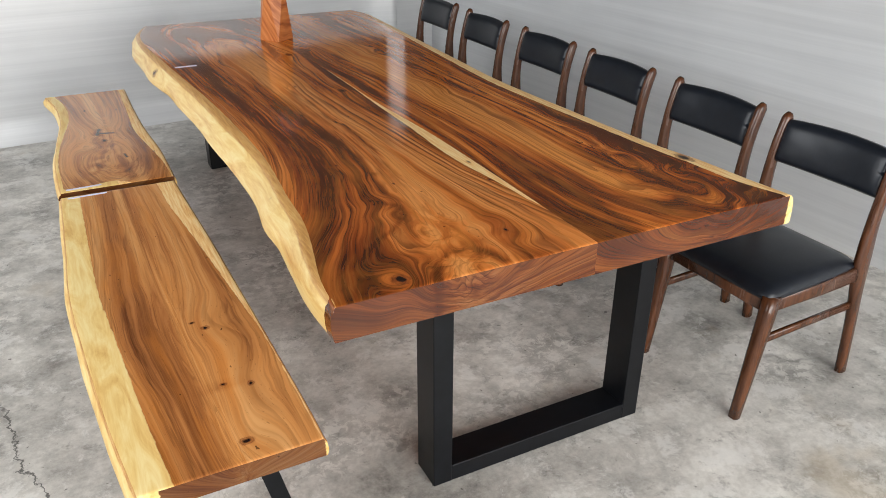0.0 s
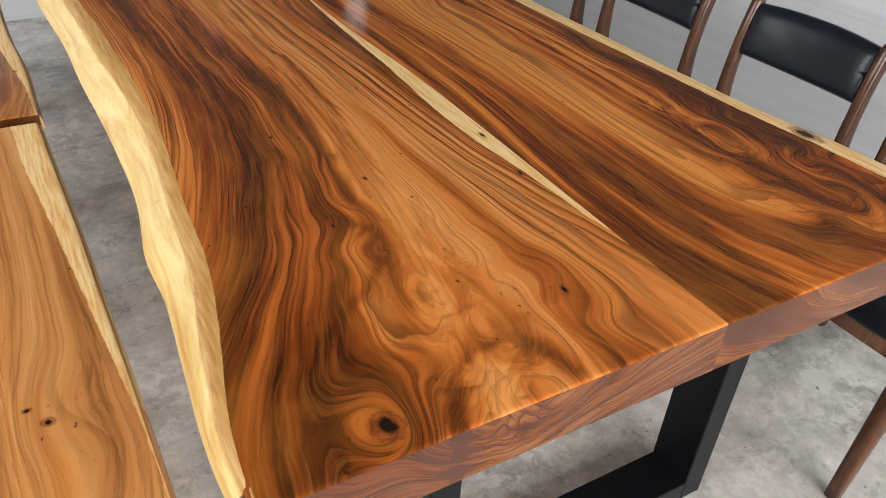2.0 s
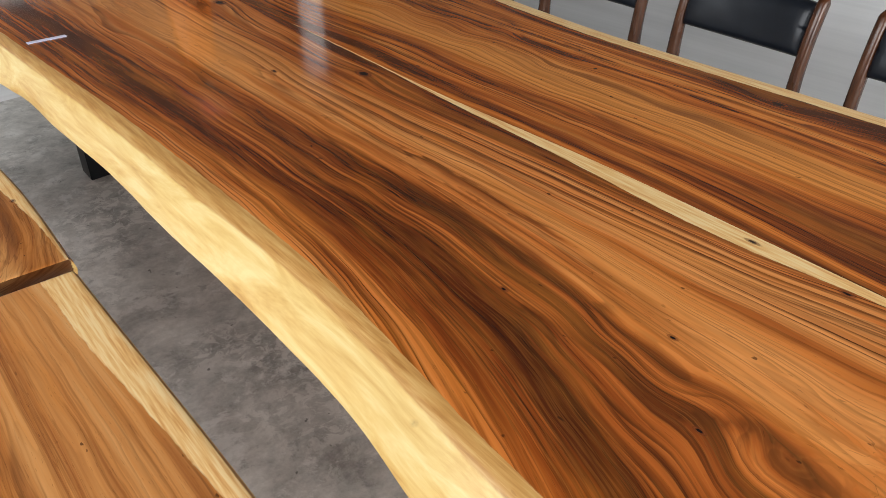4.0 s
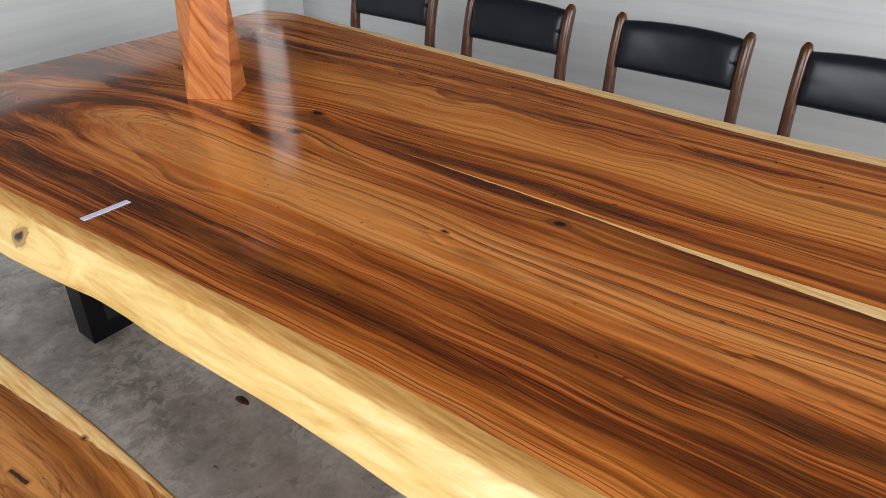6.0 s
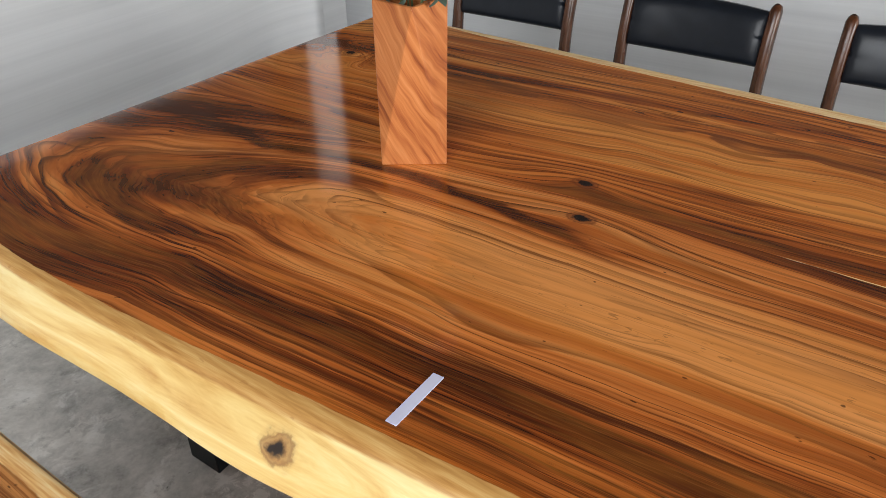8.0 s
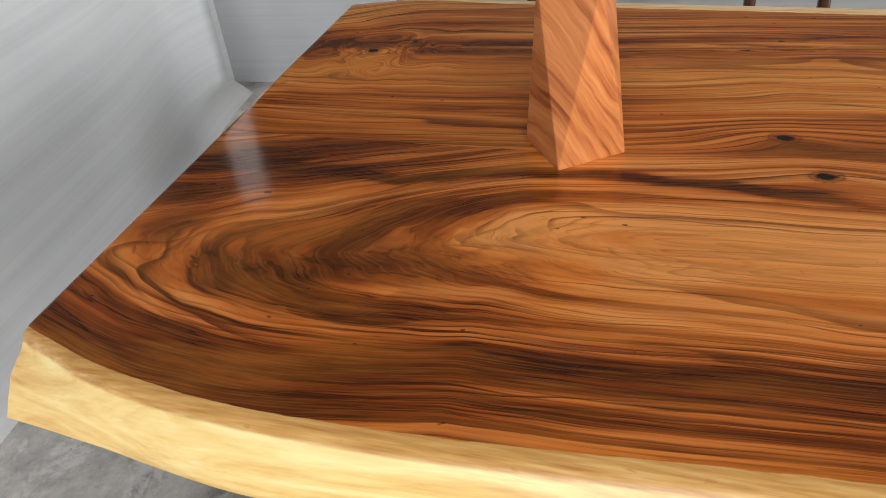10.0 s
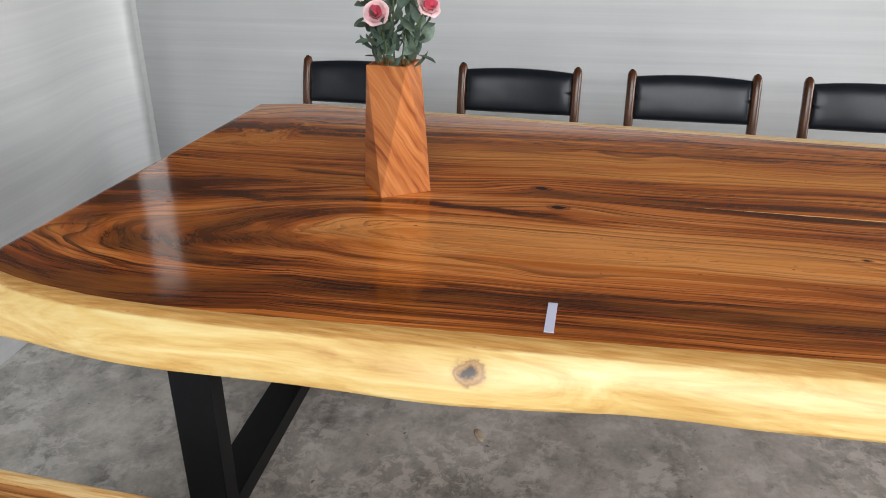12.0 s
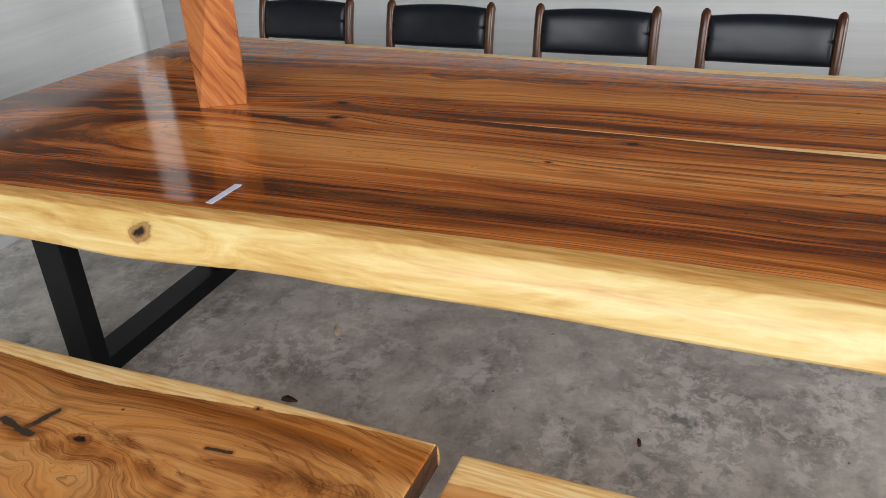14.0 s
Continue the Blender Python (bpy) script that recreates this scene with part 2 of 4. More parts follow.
def concrete():
    m = Nodes("concrete")
    pos = m.node("ShaderNodeTexCoord").outputs["Object"]
    big = m.noise(pos, 1.3, 5, 0.6, 0.4)
    mid = m.noise(pos, 6.0, 7, 0.68, 0.15)
    fine = m.noise(pos, 60.0, 4, 0.7)
    f = m.math("ADD", m.math("MULTIPLY", big, 0.35), m.math("ADD", m.math("MULTIPLY", mid, 0.5), m.math("MULTIPLY", fine, 0.15)))
    col = m.ramp(f, ((0.36, (0.16, 0.152, 0.139)), (0.45, (0.36, 0.345, 0.316)), (0.54, (0.53, 0.509, 0.468)), (0.65, (0.74, 0.72, 0.67))))
    # scuffed pale blotches and ochre stains
    patch = m.smooth(m.noise(pos, 5.5, 8, 0.74, 0.25), 0.52, 0.60)
    col = m.mix(m.math("MULTIPLY", patch, 0.6), col, (0.68, 0.665, 0.63))
    flake = m.smooth(m.noise(pos, 24.0, 5, 0.72, 0.6), 0.50, 0.55)
    where = m.smooth(m.noise(m.vec("ADD", pos, (1.7, 5.3, 0)), 1.6, 3, 0.55), 0.48, 0.60)
    col = m.mix(m.math("MULTIPLY", m.math("MULTIPLY", flake, where), 0.5), col, (0.76, 0.735, 0.68))
    dirt = m.smooth(m.noise(m.vec("ADD", pos, (3, 8, 0)), 12.0, 7, 0.75, 0.2), 0.55, 0.68)
    col = m.mix(m.math("MULTIPLY", dirt, 0.5), col, (0.13, 0.125, 0.115))
    ochre = m.smooth(m.noise(m.vec("ADD", pos, (7, 3, 0)), 1.7, 4, 0.6), 0.60, 0.72)
    col = m.mix(m.math("MULTIPLY", ochre, 0.28), col, (0.40, 0.29, 0.14))
    vor = m.node("ShaderNodeTexVoronoi", feature="DISTANCE_TO_EDGE")
    m.put(vor.inputs["Vector"], m.vec("ADD", pos, m.vec("MULTIPLY", m.noise(pos, 3.0, 4, 0.6, 0.0, True), (0.5, 0.5, 0.0))))
    vor.inputs["Scale"].default_value = 0.55
    crack = m.math("MULTIPLY", m.smooth(vor.outputs["Distance"], 0.005, 0.001), m.smooth(m.noise(m.vec("ADD", pos, (0.4, 0.2, 0)), 0.8, 2), 0.56, 0.64))
    col = m.mix(m.math("MULTIPLY", crack, 0.8), col, (0.05, 0.048, 0.045))
    # one long crack beside the bench
    cx, cy, _ = m.xyz(pos)
    run = m.math("ADD", m.math("ADD", cx, 0.68), m.math("MULTIPLY", m.math("SUBTRACT", cy, 0.65), 0.22))
    run = m.math("ADD", run, m.math("MULTIPLY", m.math("SUBTRACT", m.noise(pos, 9.0, 5, 0.7), 0.5), 0.16))
    long_crack = m.math("MULTIPLY", m.smooth(m.math("ABSOLUTE", run), 0.0065, 0.002), m.math("MULTIPLY", m.smooth(cy, 1.25, 1.0), m.smooth(cy, 0.2, 0.5)))
    col = m.mix(m.math("MULTIPLY", long_crack, 0.85), col, (0.045, 0.042, 0.038))
    specks = m.smooth(m.noise(pos, 38.0, 2, 0.5), 0.72, 0.76)
    col = m.mix(m.math("MULTIPLY", specks, 0.7), col, (0.05, 0.045, 0.04))
    m.bump(m.math("ADD", mid, m.math("MULTIPLY", fine, 0.4)), 0.25, 0.004)
    return m.done(col, m.math("ADD", 0.36, m.math("MULTIPLY", mid, 0.3)))


def sheeting():
    """Silvery wall sheeting with faint level streaks."""
    m = Nodes("wall_sheeting")
    pos = m.node("ShaderNodeTexCoord").outputs["Object"]
    st = m.noise(m.vec("MULTIPLY", pos, (0.35, 0.35, 22)), 1.0, 4, 0.6)
    st2 = m.noise(m.vec("MULTIPLY", pos, (1.2, 1.2, 90)), 1.0, 3, 0.6)
    cl = m.noise(pos, 1.5, 4)
    f = m.math("ADD", m.math("MULTIPLY", st, 0.5), m.math("ADD", m.math("MULTIPLY", st2, 0.2), m.math("MULTIPLY", cl, 0.3)))
    col = m.ramp(f, ((0.3, (0.51, 0.52, 0.535)), (0.5, (0.60, 0.61, 0.62)), (0.7, (0.69, 0.70, 0.71))))
    m.bump(st, 0.12, 0.004)
    return m.done(col, m.math("ADD", 0.30, m.math("MULTIPLY", cl, 0.15)), 0.15)


CONCRETE, SHEETING = concrete(), sheeting()
STEEL = plain("black_powder_coat", (0.004, 0.0046, 0.006), 0.38, 0.3, 20, 0.08, spec=0.22)
LEATHER = plain("black_leatherette", (0.0090, 0.0112, 0.0160), 0.34, 0.2, 25, 0.10, spec=0.34)
CHAIR_WOOD = plain("dark_stained_wood", (0.070, 0.024, 0.009), 0.26, 0.5, 7, 0.05, 0, (9, 9, 1.2))
# paler than the sheeting: light on the curled edge is put into the colour
LIT_SHEET_EDGE = plain("lit_sheet_edge", (0.80, 0.81, 0.82), 0.4, 0.05, 6)
TAPE = plain("white_tape", (0.66, 0.66, 0.82), 0.5, 0.04)
CEILING = plain("ceiling_boards", (0.09, 0.085, 0.08), 0.8, 0.15, 4)
WALL = plain("wall_paint", (0.085, 0.083, 0.080), 0.8, 0.2, 4)
LEAF = plain("leaf", (0.105, 0.155, 0.115), 0.55, 0.5, 40)
SHAVING = plain("wood_shaving", (0.56, 0.46, 0.34), 0.7, 0.2, 60)
STEM = plain("stem", (0.10, 0.13, 0.05), 0.6, 0.3, 40)
PETAL = plain("pale_petal", (0.84, 0.60, 0.61), 0.55, 0.15, 30)
PETAL_DEEP = plain("deep_petal", (0.72, 0.13, 0.20), 0.55, 0.2, 30)


# ---- mesh helpers ----
def part(name, bm, material, parent=None, label=""):
    me = bpy.data.meshes.new(name)
    bm.to_mesh(me)
    bm.free()
    me.materials.append(material)
    ob = new(name, me)
    if parent:
        ob.parent = parent
    return tagged(ob, label)


def smoothed(bm):
    for f in bm.faces:
        f.smooth = True
    return bm


def box(x0, y0, z0, x1, y1, z1, bevel=0.0, seg=2):
    bm = bmesh.new()
    r = bmesh.ops.create_cube(bm, size=1)
    for v in r["verts"]:
        v.co = Vector((x0 + (v.co.x + 0.5) * (x1 - x0), y0 + (v.co.y + 0.5) * (y1 - y0), z0 + (v.co.z + 0.5) * (z1 - z0)))
    if bevel:
        bmesh.ops.bevel(bm, geom=list(bm.edges), offset=bevel, segments=seg, affect="EDGES", profile=0.5)
    return bm


def sweep(path, widths, heights, side, n=10, power=2.6):
    """A rounded bar along a path; widths lie along side, heights across it."""
    bm = bmesh.new()
    pts = [Vector(p) for p in path]
    side = Vector(side).normalized()
    rings = []
    for i, p in enumerate(pts):
        d = (pts[min(i + 1, len(pts) - 1)] - pts[max(i - 1, 0)]).normalized()
        up = d.cross(side).normalized()
        ring = []
        for k in range(n):
            a = 2 * math.pi * (k + 0.5) / n
            c, s = math.cos(a), math.sin(a)
            c, s = math.copysign(abs(c) ** (2 / power), c), math.copysign(abs(s) ** (2 / power), s)
            ring.append(bm.verts.new(p + side * (c * widths[i] / 2) + up * (s * heights[i] / 2)))
        rings.append(ring)
    for a, b in zip(rings, rings[1:]):
        for k in range(n):
            bm.faces.new((a[k], a[(k + 1) % n], b[(k + 1) % n], b[k]))
    bm.faces.new(rings[0][::-1])
    bm.faces.new(rings[-1])
    bmesh.ops.recalc_face_normals(bm, faces=list(bm.faces))
    return smoothed(bm)


def curve_through(keys):
    """A smooth function through (place, value) keys."""
    kx, ky = [float(k[0]) for k in keys], [float(k[1]) for k in keys]
    sl = [float(g) for g in np.gradient(np.array(ky), np.array(kx))]

    def f(y):
        y = min(kx[-1], max(kx[0], float(y)))
        i = 0
        while i < len(kx) - 2 and y > kx[i + 1]:
            i += 1
        h = kx[i + 1] - kx[i]
        t = (y - kx[i]) / h
        return ((2 * t**3 - 3 * t**2 + 1) * ky[i] + (t**3 - 2 * t**2 + t) * h * sl[i]
                + (-2 * t**3 + 3 * t**2) * ky[i + 1] + (t**3 - t**2) * h * sl[i + 1])
    return f


def burl(x, y, cx, cy, rx, ry, amount, fine, seed):
    """A patch of swirling figure in the grain."""
    e = math.exp(-(((x - cx) / rx) ** 2 + ((y - cy) / ry) ** 2))
    if e < 0.01:
        return 0.0
    return amount * e * (noise.noise((x * fine, y * fine * 0.7, seed)) + 0.5 * noise.noise((x * fine * 2.3, y * fine * 1.7, seed + 5)))


def band(t, *humps):
    """Lighter and darker bands across the trunk: (place, width, amount)."""
    return sum(a * math.exp(-((t - p) / w) ** 2) for p, w, a in humps)


def along_line(x, y, pts, width):
    """1 on a wavering line through pts, falling to 0 within width."""
    best = 9.0
    x += 0.010 * noise.noise((x * 14, y * 14, 2.0))
    y += 0.010 * noise.noise((x * 14, y * 14, 9.0))
    for (ax, ay), (bx, by) in zip(pts, pts[1:]):
        dx, dy = bx - ax, by - ay
        t = min(1.0, max(0.0, ((x - ax) * dx + (y - ay) * dy) / (dx * dx + dy * dy)))
        best = min(best, math.hypot(x - ax - t * dx, y - ay - t * dy))
    return math.exp(-((best / width) ** 2))


def bulge(x, y, cx, cy, rx, ry, amount):
    """The grain swelling round a knot."""
    return amount * math.exp(-(((x - cx) / rx) ** 2 + ((y - cy) / ry) ** 2))


def live_slab(name, y0, y1, z, thick, left, right, flow, sap_left, sap_right, slope_left, slope_right,
              material, parent, nx=40, step=0.02, sap_extra=None, skew=0.0, wob=0.004, label="", pale=0.9):
    """A slab of wood lying along y. left and right give the outline of the flat top; slope_* say how far the
    bark side runs out (ridge, bottom), as functions of y, or None for a sawn side. flow(x, y) gives the grain's
    place across the trunk."""
    ys = [y0, y0 + 0.0015, y0 + 0.004, y0 + 0.009]
    ys += list(np.linspace(y0 + 0.02, y1 - 0.02, int((y1 - y0) / step)))
    ys += [y1 - 0.009, y1 - 0.004, y1 - 0.0015, y1]
    drops = {0: 0.0022, 1: 0.0009, 2: 0.0002}
    verts, grain, figure, tones, faces = [], [], [], [], []
    rows = []
    rng = random.Random(name + str(y0))
    ph = [rng.uniform(0, 6.28) for _ in range(4)]

    def ripple(y, k):
        return wob * (0.9 * noise.noise((y * 4.0, k, ph[0])) + 0.25 * noise.noise((y * 13.0, k + 4, ph[1])))

    for j, y in enumerate(ys):
        drop = drops.get(j, drops.get(len(ys) - 1 - j, 0.0))
        xl, xr = float(left(y)), float(right(y))
        top = []          # x, z, sap
        if slope_left:
            ridge, foot = slope_left(y)
            e = sap_left(y) if sap_left else -1.0
            e = 1 if e < 0 else min(1.0, max(0.0, 0.5 + (e - 0.006) / 0.012))
            q = ripple(y, 1.0)
            top += [(foot + q * 1.3, z - thick, e), (foot - 0.003 + q, z - thick + 0.006, e), (foot + 0.25 * (ridge - foot) - 0.006 + q, z - thick * 0.70, e),
                    (foot + 0.55 * (ridge - foot) - 0.007 + q, z - thick * 0.42, e), (ridge - 0.004, z - thick * 0.20, e),
                    (ridge + 0.002, z - thick * 0.115, e), (ridge + 0.30 * (xl - ridge), z - thick * 0.055, e),
                    (ridge + 0.65 * (xl - ridge), z - thick * 0.015, e)]
        else:
            top += [(xl, z - thick, 0), (xl, z - thick * 0.5, 0), (xl, z - 0.0003, 0)]
        xs = np.linspace(xl, xr, nx)
        sl = sap_left(y) if sap_left else 0.0
        sr = sap_right(y) if sap_right else 0.0
        for x in xs:
            s = 0.0
            if sap_left:
                s = max(s, 0.5 + (sl - (x - xl)) / 0.02)
            if sap_right:
                s = max(s, 0.5 + (sr - (xr - x)) / 0.02)
            if sap_extra:
                s = max(s, sap_extra(x, y))
            top.append((x, z, min(1, max(0, s))))
        if slope_right:
            ridge, foot = slope_right(y)
            e = min(1.0, max(0.0, 0.5 + (sap_right(y) - 0.006) / 0.012)) if sap_right else 1
            q = ripple(y, 7.0)
            top += [(xr + 0.5 * (ridge - xr), z - thick * 0.03, e), (ridge, z - thick * 0.12, e), (ridge + 0.004, z - thick * 0.25, e),
                    (ridge + 0.5 * (foot - ridge) + 0.006 + q, z - thick * 0.6, e), (foot + 0.003 + q, z - thick + 0.006, e), (foot + q, z - thick, e)]
        else:
            top += [(xr, z - 0.0003, 0), (xr, z - thick * 0.5, 0), (xr, z - thick, 0)]
        a, b = top[0][0], top[-1][0]
        yy = y
        up, down = [], []
        for i, (x, zz, s) in enumerate(top):
            k = min(1.0, max(0.0, (zz - (z - thick)) / thick))
            sk = skew * x
            zd = zz - drop * k
            up.append(len(verts))
            verts.append((x, yy + sk, zd))
            u, th, calm, tone = flow(x, y)
            tones.append(tone)
            grain.append((u + (z - zz) * 0.35, y, s))
            figure.append((th, (pale if x < 0.5 * (xl + xr) else 2.0) if zz >= z - 1e-6 and s > 0.1 else min(1.0, max(0.0, (z - 0.085 * thick - zz) / (thick * 0.10))), calm))
        for i, (x, zz, s) in enumerate(top):
            xb = min(b, max(a, x))
            down.append(len(verts))
            verts.append((xb, yy + skew * xb, z - thick))
            u, th, calm, tone = flow(xb, y)
            tones.append(tone)
            grain.append((u + 0.05, y, 0.0))
            figure.append((th, 1.0, 0))
        rows.append((up, down, top, a, b, y))
    n = len(rows[0][0])
    for (u0, d0, *_), (u1, d1, *_) in zip(rows, rows[1:]):
        for i in range(n - 1):
            faces.append((u0[i], u0[i + 1], u1[i + 1], u1[i]))
            faces.append((d0[i + 1], d0[i], d1[i], d1[i + 1]))
    # sawn ends with ring figure
    for row, flip in ((rows[0], True), (rows[-1], False)):
        up, down, top, a, b, y = row
        depth = 6
        grid = []
        for i, (x, zz, s) in enumerate(top):
            col = []
            for k in range(depth + 1):
                p, q = Vector(verts[up[i]]), Vector(verts[down[i]])
                w = p.lerp(q, k / depth)
                col.append(len(verts))
                verts.append(tuple(w))
                u, th, calm, tone = flow(w.x, y)
                deep = (z - w.z) / thick
                ring = u + 0.10 * deep * (0.4 + deep) + 0.02 * noise.noise((w.x * 7, w.z * 9, 1.0))
                live = min(1, max(0, max((0.5 + (sap_left(y) - 0.016 - (w.x - a)) / 0.02) if sap_left else 0, (0.5 + (sap_right(y) - (b - w.x)) / 0.02) if sap_right else 0)))
                grain.append((ring, y + w.z * 0.4, live))
                figure.append((th, 1.0, 2.0))
                tones.append(tone * 0.7)
            grid.append(col)
        for i in range(n - 1):
            for k in range(depth):
                q = (grid[i][k], grid[i + 1][k], grid[i + 1][k + 1], grid[i][k + 1])
                faces.append(q[::-1] if flip else q)
    me = bpy.data.meshes.new(name)
    me.from_pydata(verts, [], faces)
    at = me.attributes.new("grain", "FLOAT_VECTOR", "POINT")
    at.data.foreach_set("vector", np.array(grain, "f").ravel())
    at = me.attributes.new("figure", "FLOAT_VECTOR", "POINT")
    at.data.foreach_set("vector", np.array(figure, "f").ravel())
    at = me.attributes.new("tone", "FLOAT", "POINT")
    at.data.foreach_set("value", np.array(tones, "f"))
    bm = bmesh.new()
    bm.from_mesh(me)
    bmesh.ops.dissolve_degenerate(bm, dist=1e-6, edges=list(bm.edges))
    bmesh.ops.recalc_face_normals(bm, faces=list(bm.faces))
    smoothed(bm)
    for e in bm.edges:
        if len(e.link_faces) != 2 or e.calc_face_angle(0.0) > radians(40):
            e.smooth = False
    bm.to_mesh(me)
    bm.free()
    me.materials.append(material)
    ob = new(name, me)
    ob.parent = parent
    return tagged(ob, label)


# ---- the room ----
def structure(name, bm, material, label, category):
    return tagged(part(name, bm, material), label, category, kind="structure")


structure("floor", box(-4.5, -4.2, -0.1, 3.0, 5.0, 0.0), CONCRETE, "worn grey concrete floor with stains and cracks", "floor")


def wall(name, a, b, height, material, label, thick=0.12):
    """A straight wall from a to b in plan, its face on the left of a to b."""
    d = Vector((b[0] - a[0], b[1] - a[1], 0))
    bm = box(0, -thick, 0, d.length, 0, height)
    ob = structure(name, bm, material, label, "wall")
    ob.matrix_world = Matrix.Translation((a[0], a[1], 0)) @ Matrix.Rotation(math.atan2(d.y, d.x), 4, "Z")
    return ob


# the end wall is hung with a sheet whose free edge curls into the room and flares at the floor
def hung_sheet():
    bm = bmesh.new()
    xs = list(np.linspace(-4.5, 1.2, 20)) + list(np.linspace(1.26, 1.98, 18))
    zs = [0.0, 0.02, 0.05, 0.09, 0.13, 0.17, 0.21, 0.25, 0.28, 0.35, 0.6, 0.8, 1.0, 1.12]
    front, back = [], []
    for i, x in enumerate(xs):
        for z in zs:
            t = max(0.0, (x - 1.43) / 0.55)
            flare = max(0.0, 1 - z / 0.21) ** 0.8 * t**2
            k = min(1.0, max(0.0, (x - 1.25) / 0.73))
            y = 3.985 + 0.078 * x + 0.060 * 6.75 * k * k * (1 - k) + 0.14 * flare
            y -= 0.045 * max(0.0, 1 - z / 0.14) ** 1.3 * (1 - t * 0.5) + 0.004 * noise.noise((x * 1.3, z * 1.5, 3))
            px = x + 0.32 * flare
            front.append(bm.verts.new((px, y, z)))
            back.append(bm.verts.new((px + 0.002, y + 0.012, z)))
    w = len(zs)
    for i in range(len(xs) - 1):
        for j in range(w - 1):
            a = i * w + j
            bm.faces.new((front[a], front[a + w], front[a + w + 1], front[a + 1]))
            bm.faces.new((back[a], back[a + 1], back[a + w + 1], back[a + w]))
    n = (len(xs) - 1) * w
    for j in range(w - 1):
        bm.faces.new((front[n + j], back[n + j], back[n + j + 1], front[n + j + 1]))
    bmesh.ops.recalc_face_normals(bm, faces=list(bm.faces))
    return smoothed(bm)


def sheet_edge():
    """The sheet's free edge, curled forward in a whitened roll that rises, unseen, above the rest for its reflection.
    """
    bm = bmesh.new()
    zs = np.linspace(1.115, 1.88, 9)
    arc = [(1.92 + 0.115 * t, 4.20 - 0.07 * t + 0.035 * math.sin(math.pi * t)) for t in np.linspace(0, 1, 9)]
    front = [[bm.verts.new((x + 0.004 * noise.noise((z * 3, 1, 0)), y, z)) for z in zs] for x, y in arc]
    back = [[bm.verts.new((v.co.x + 0.006, v.co.y + 0.010, v.co.z)) for v in col] for col in front]
    for i in range(8):
        for j in range(8):
            bm.faces.new((front[i][j], front[i + 1][j], front[i + 1][j + 1], front[i][j + 1]))
            bm.faces.new((back[i][j], back[i][j + 1], back[i + 1][j + 1], back[i + 1][j]))
    bmesh.ops.recalc_face_normals(bm, faces=list(bm.faces))
    return smoothed(bm)


structure("wall_sheet_edge", sheet_edge(), LIT_SHEET_EDGE, "curled edge of the hung sheet, whitened for the light it catches", "wall")
structure("wall_sheet", hung_sheet(), SHEETING, "silvery grey sheet hung over the end wall", "wall")
wall("wall_end", (2.56, 4.52), (-4.5, 4.10), 4.2, WALL, "plain dark wall behind the hung sheet")
wall("wall_side", (2.895, -4.2), (2.44, 4.44), 4.2, WALL, "plain dark wall above the sheeting")
wall("wall_end_sheeting", (2.44, 4.405), (1.0, 4.33), 1.14, SHEETING, "silvery grey sheeting in the corner of the room", 0.03)
wall("wall_side_sheeting", (2.86, -4.2), (2.405, 4.42), 1.14, SHEETING, "silvery grey sheeting on the wall behind the chairs", 0.03)
# unseen: ceiling and walls added to close the room round the assumed openings
structure("ceiling", box(-4.6, -4.3, 4.2, 3.1, 5.1, 4.32), CEILING, "plain dark ceiling", "ceiling")
structure("wall_south_west", box(-3.88, -4.2, 0, -1.6, -4.08, 4.2), WALL, "plain unseen wall beside the assumed opening", "wall")
structure("wall_south_lintel", box(-1.6, -4.2, 3.1, 2.84, -4.08, 4.2), WALL, "plain unseen lintel over the assumed opening", "wall")
for name, y0, z0, y1, z1 in (("wall_west_sill", -1.25, 0.0, 3.25, 1.6), ("wall_west_lintel", -1.25, 4.0, 3.25, 4.2), ("wall_west_south", -4.2, 0.0, -1.25, 4.2), ("wall_west_north", 3.25, 0.0, 4.2, 4.2)):
    structure(name, box(-3.88, y0, z0, -3.76, y1, z1), WALL, "plain dark unseen wall round the assumed high window", "wall")


# ---- the dining table ----
TOP, THICK = 0.76, 0.088
SEAM = curve_through([(-0.1, 0.667), (0.0, 0.667), (0.5, 0.672), (0.95, 0.672), (1.3, 0.655), (1.8, 0.655), (2.3, 0.645), (2.7, 0.622), (3.0, 0.626), (3.4, 0.64)])
HEART_L = curve_through([(-0.1, -0.005), (0.0, 0.004), (0.12, 0.017), (0.28, 0.054), (0.42, 0.08), (0.6, 0.092), (0.9, 0.118), (1.3, 0.118), (1.7, 0.100), (2.1, 0.070), (2.4, 0.050), (2.75, 0.028), (2.95, 0.031), (3.12, 0.058), (3.27, 0.104)])
RIDGE_L = curve_through([(-0.1, -0.01), (0.0, -0.002), (0.12, 0.0), (0.28, 0.022), (0.42, 0.047), (0.6, 0.062), (0.9, 0.088), (1.3, 0.075), (1.7, 0.062), (2.1, 0.036), (2.4, 0.016), (2.75, -0.002), (2.95, 0.004), (3.12, 0.031), (3.27, 0.084)])
FOOT_L = curve_through([(-0.1, 0.0), (0.0, 0.0), (0.16, -0.006), (0.32, 0.004), (0.47, 0.018), (0.6, 0.017), (0.75, 0.035), (0.95, 0.041), (1.3, 0.035), (1.6, 0.032), (1.75, 0.024), (1.92, 0.016), (2.1, 0.010), (2.2, -0.004), (2.33, -0.019), (2.6, -0.023), (2.95, -0.025), (3.1, -0.006), (3.27, 0.014)])
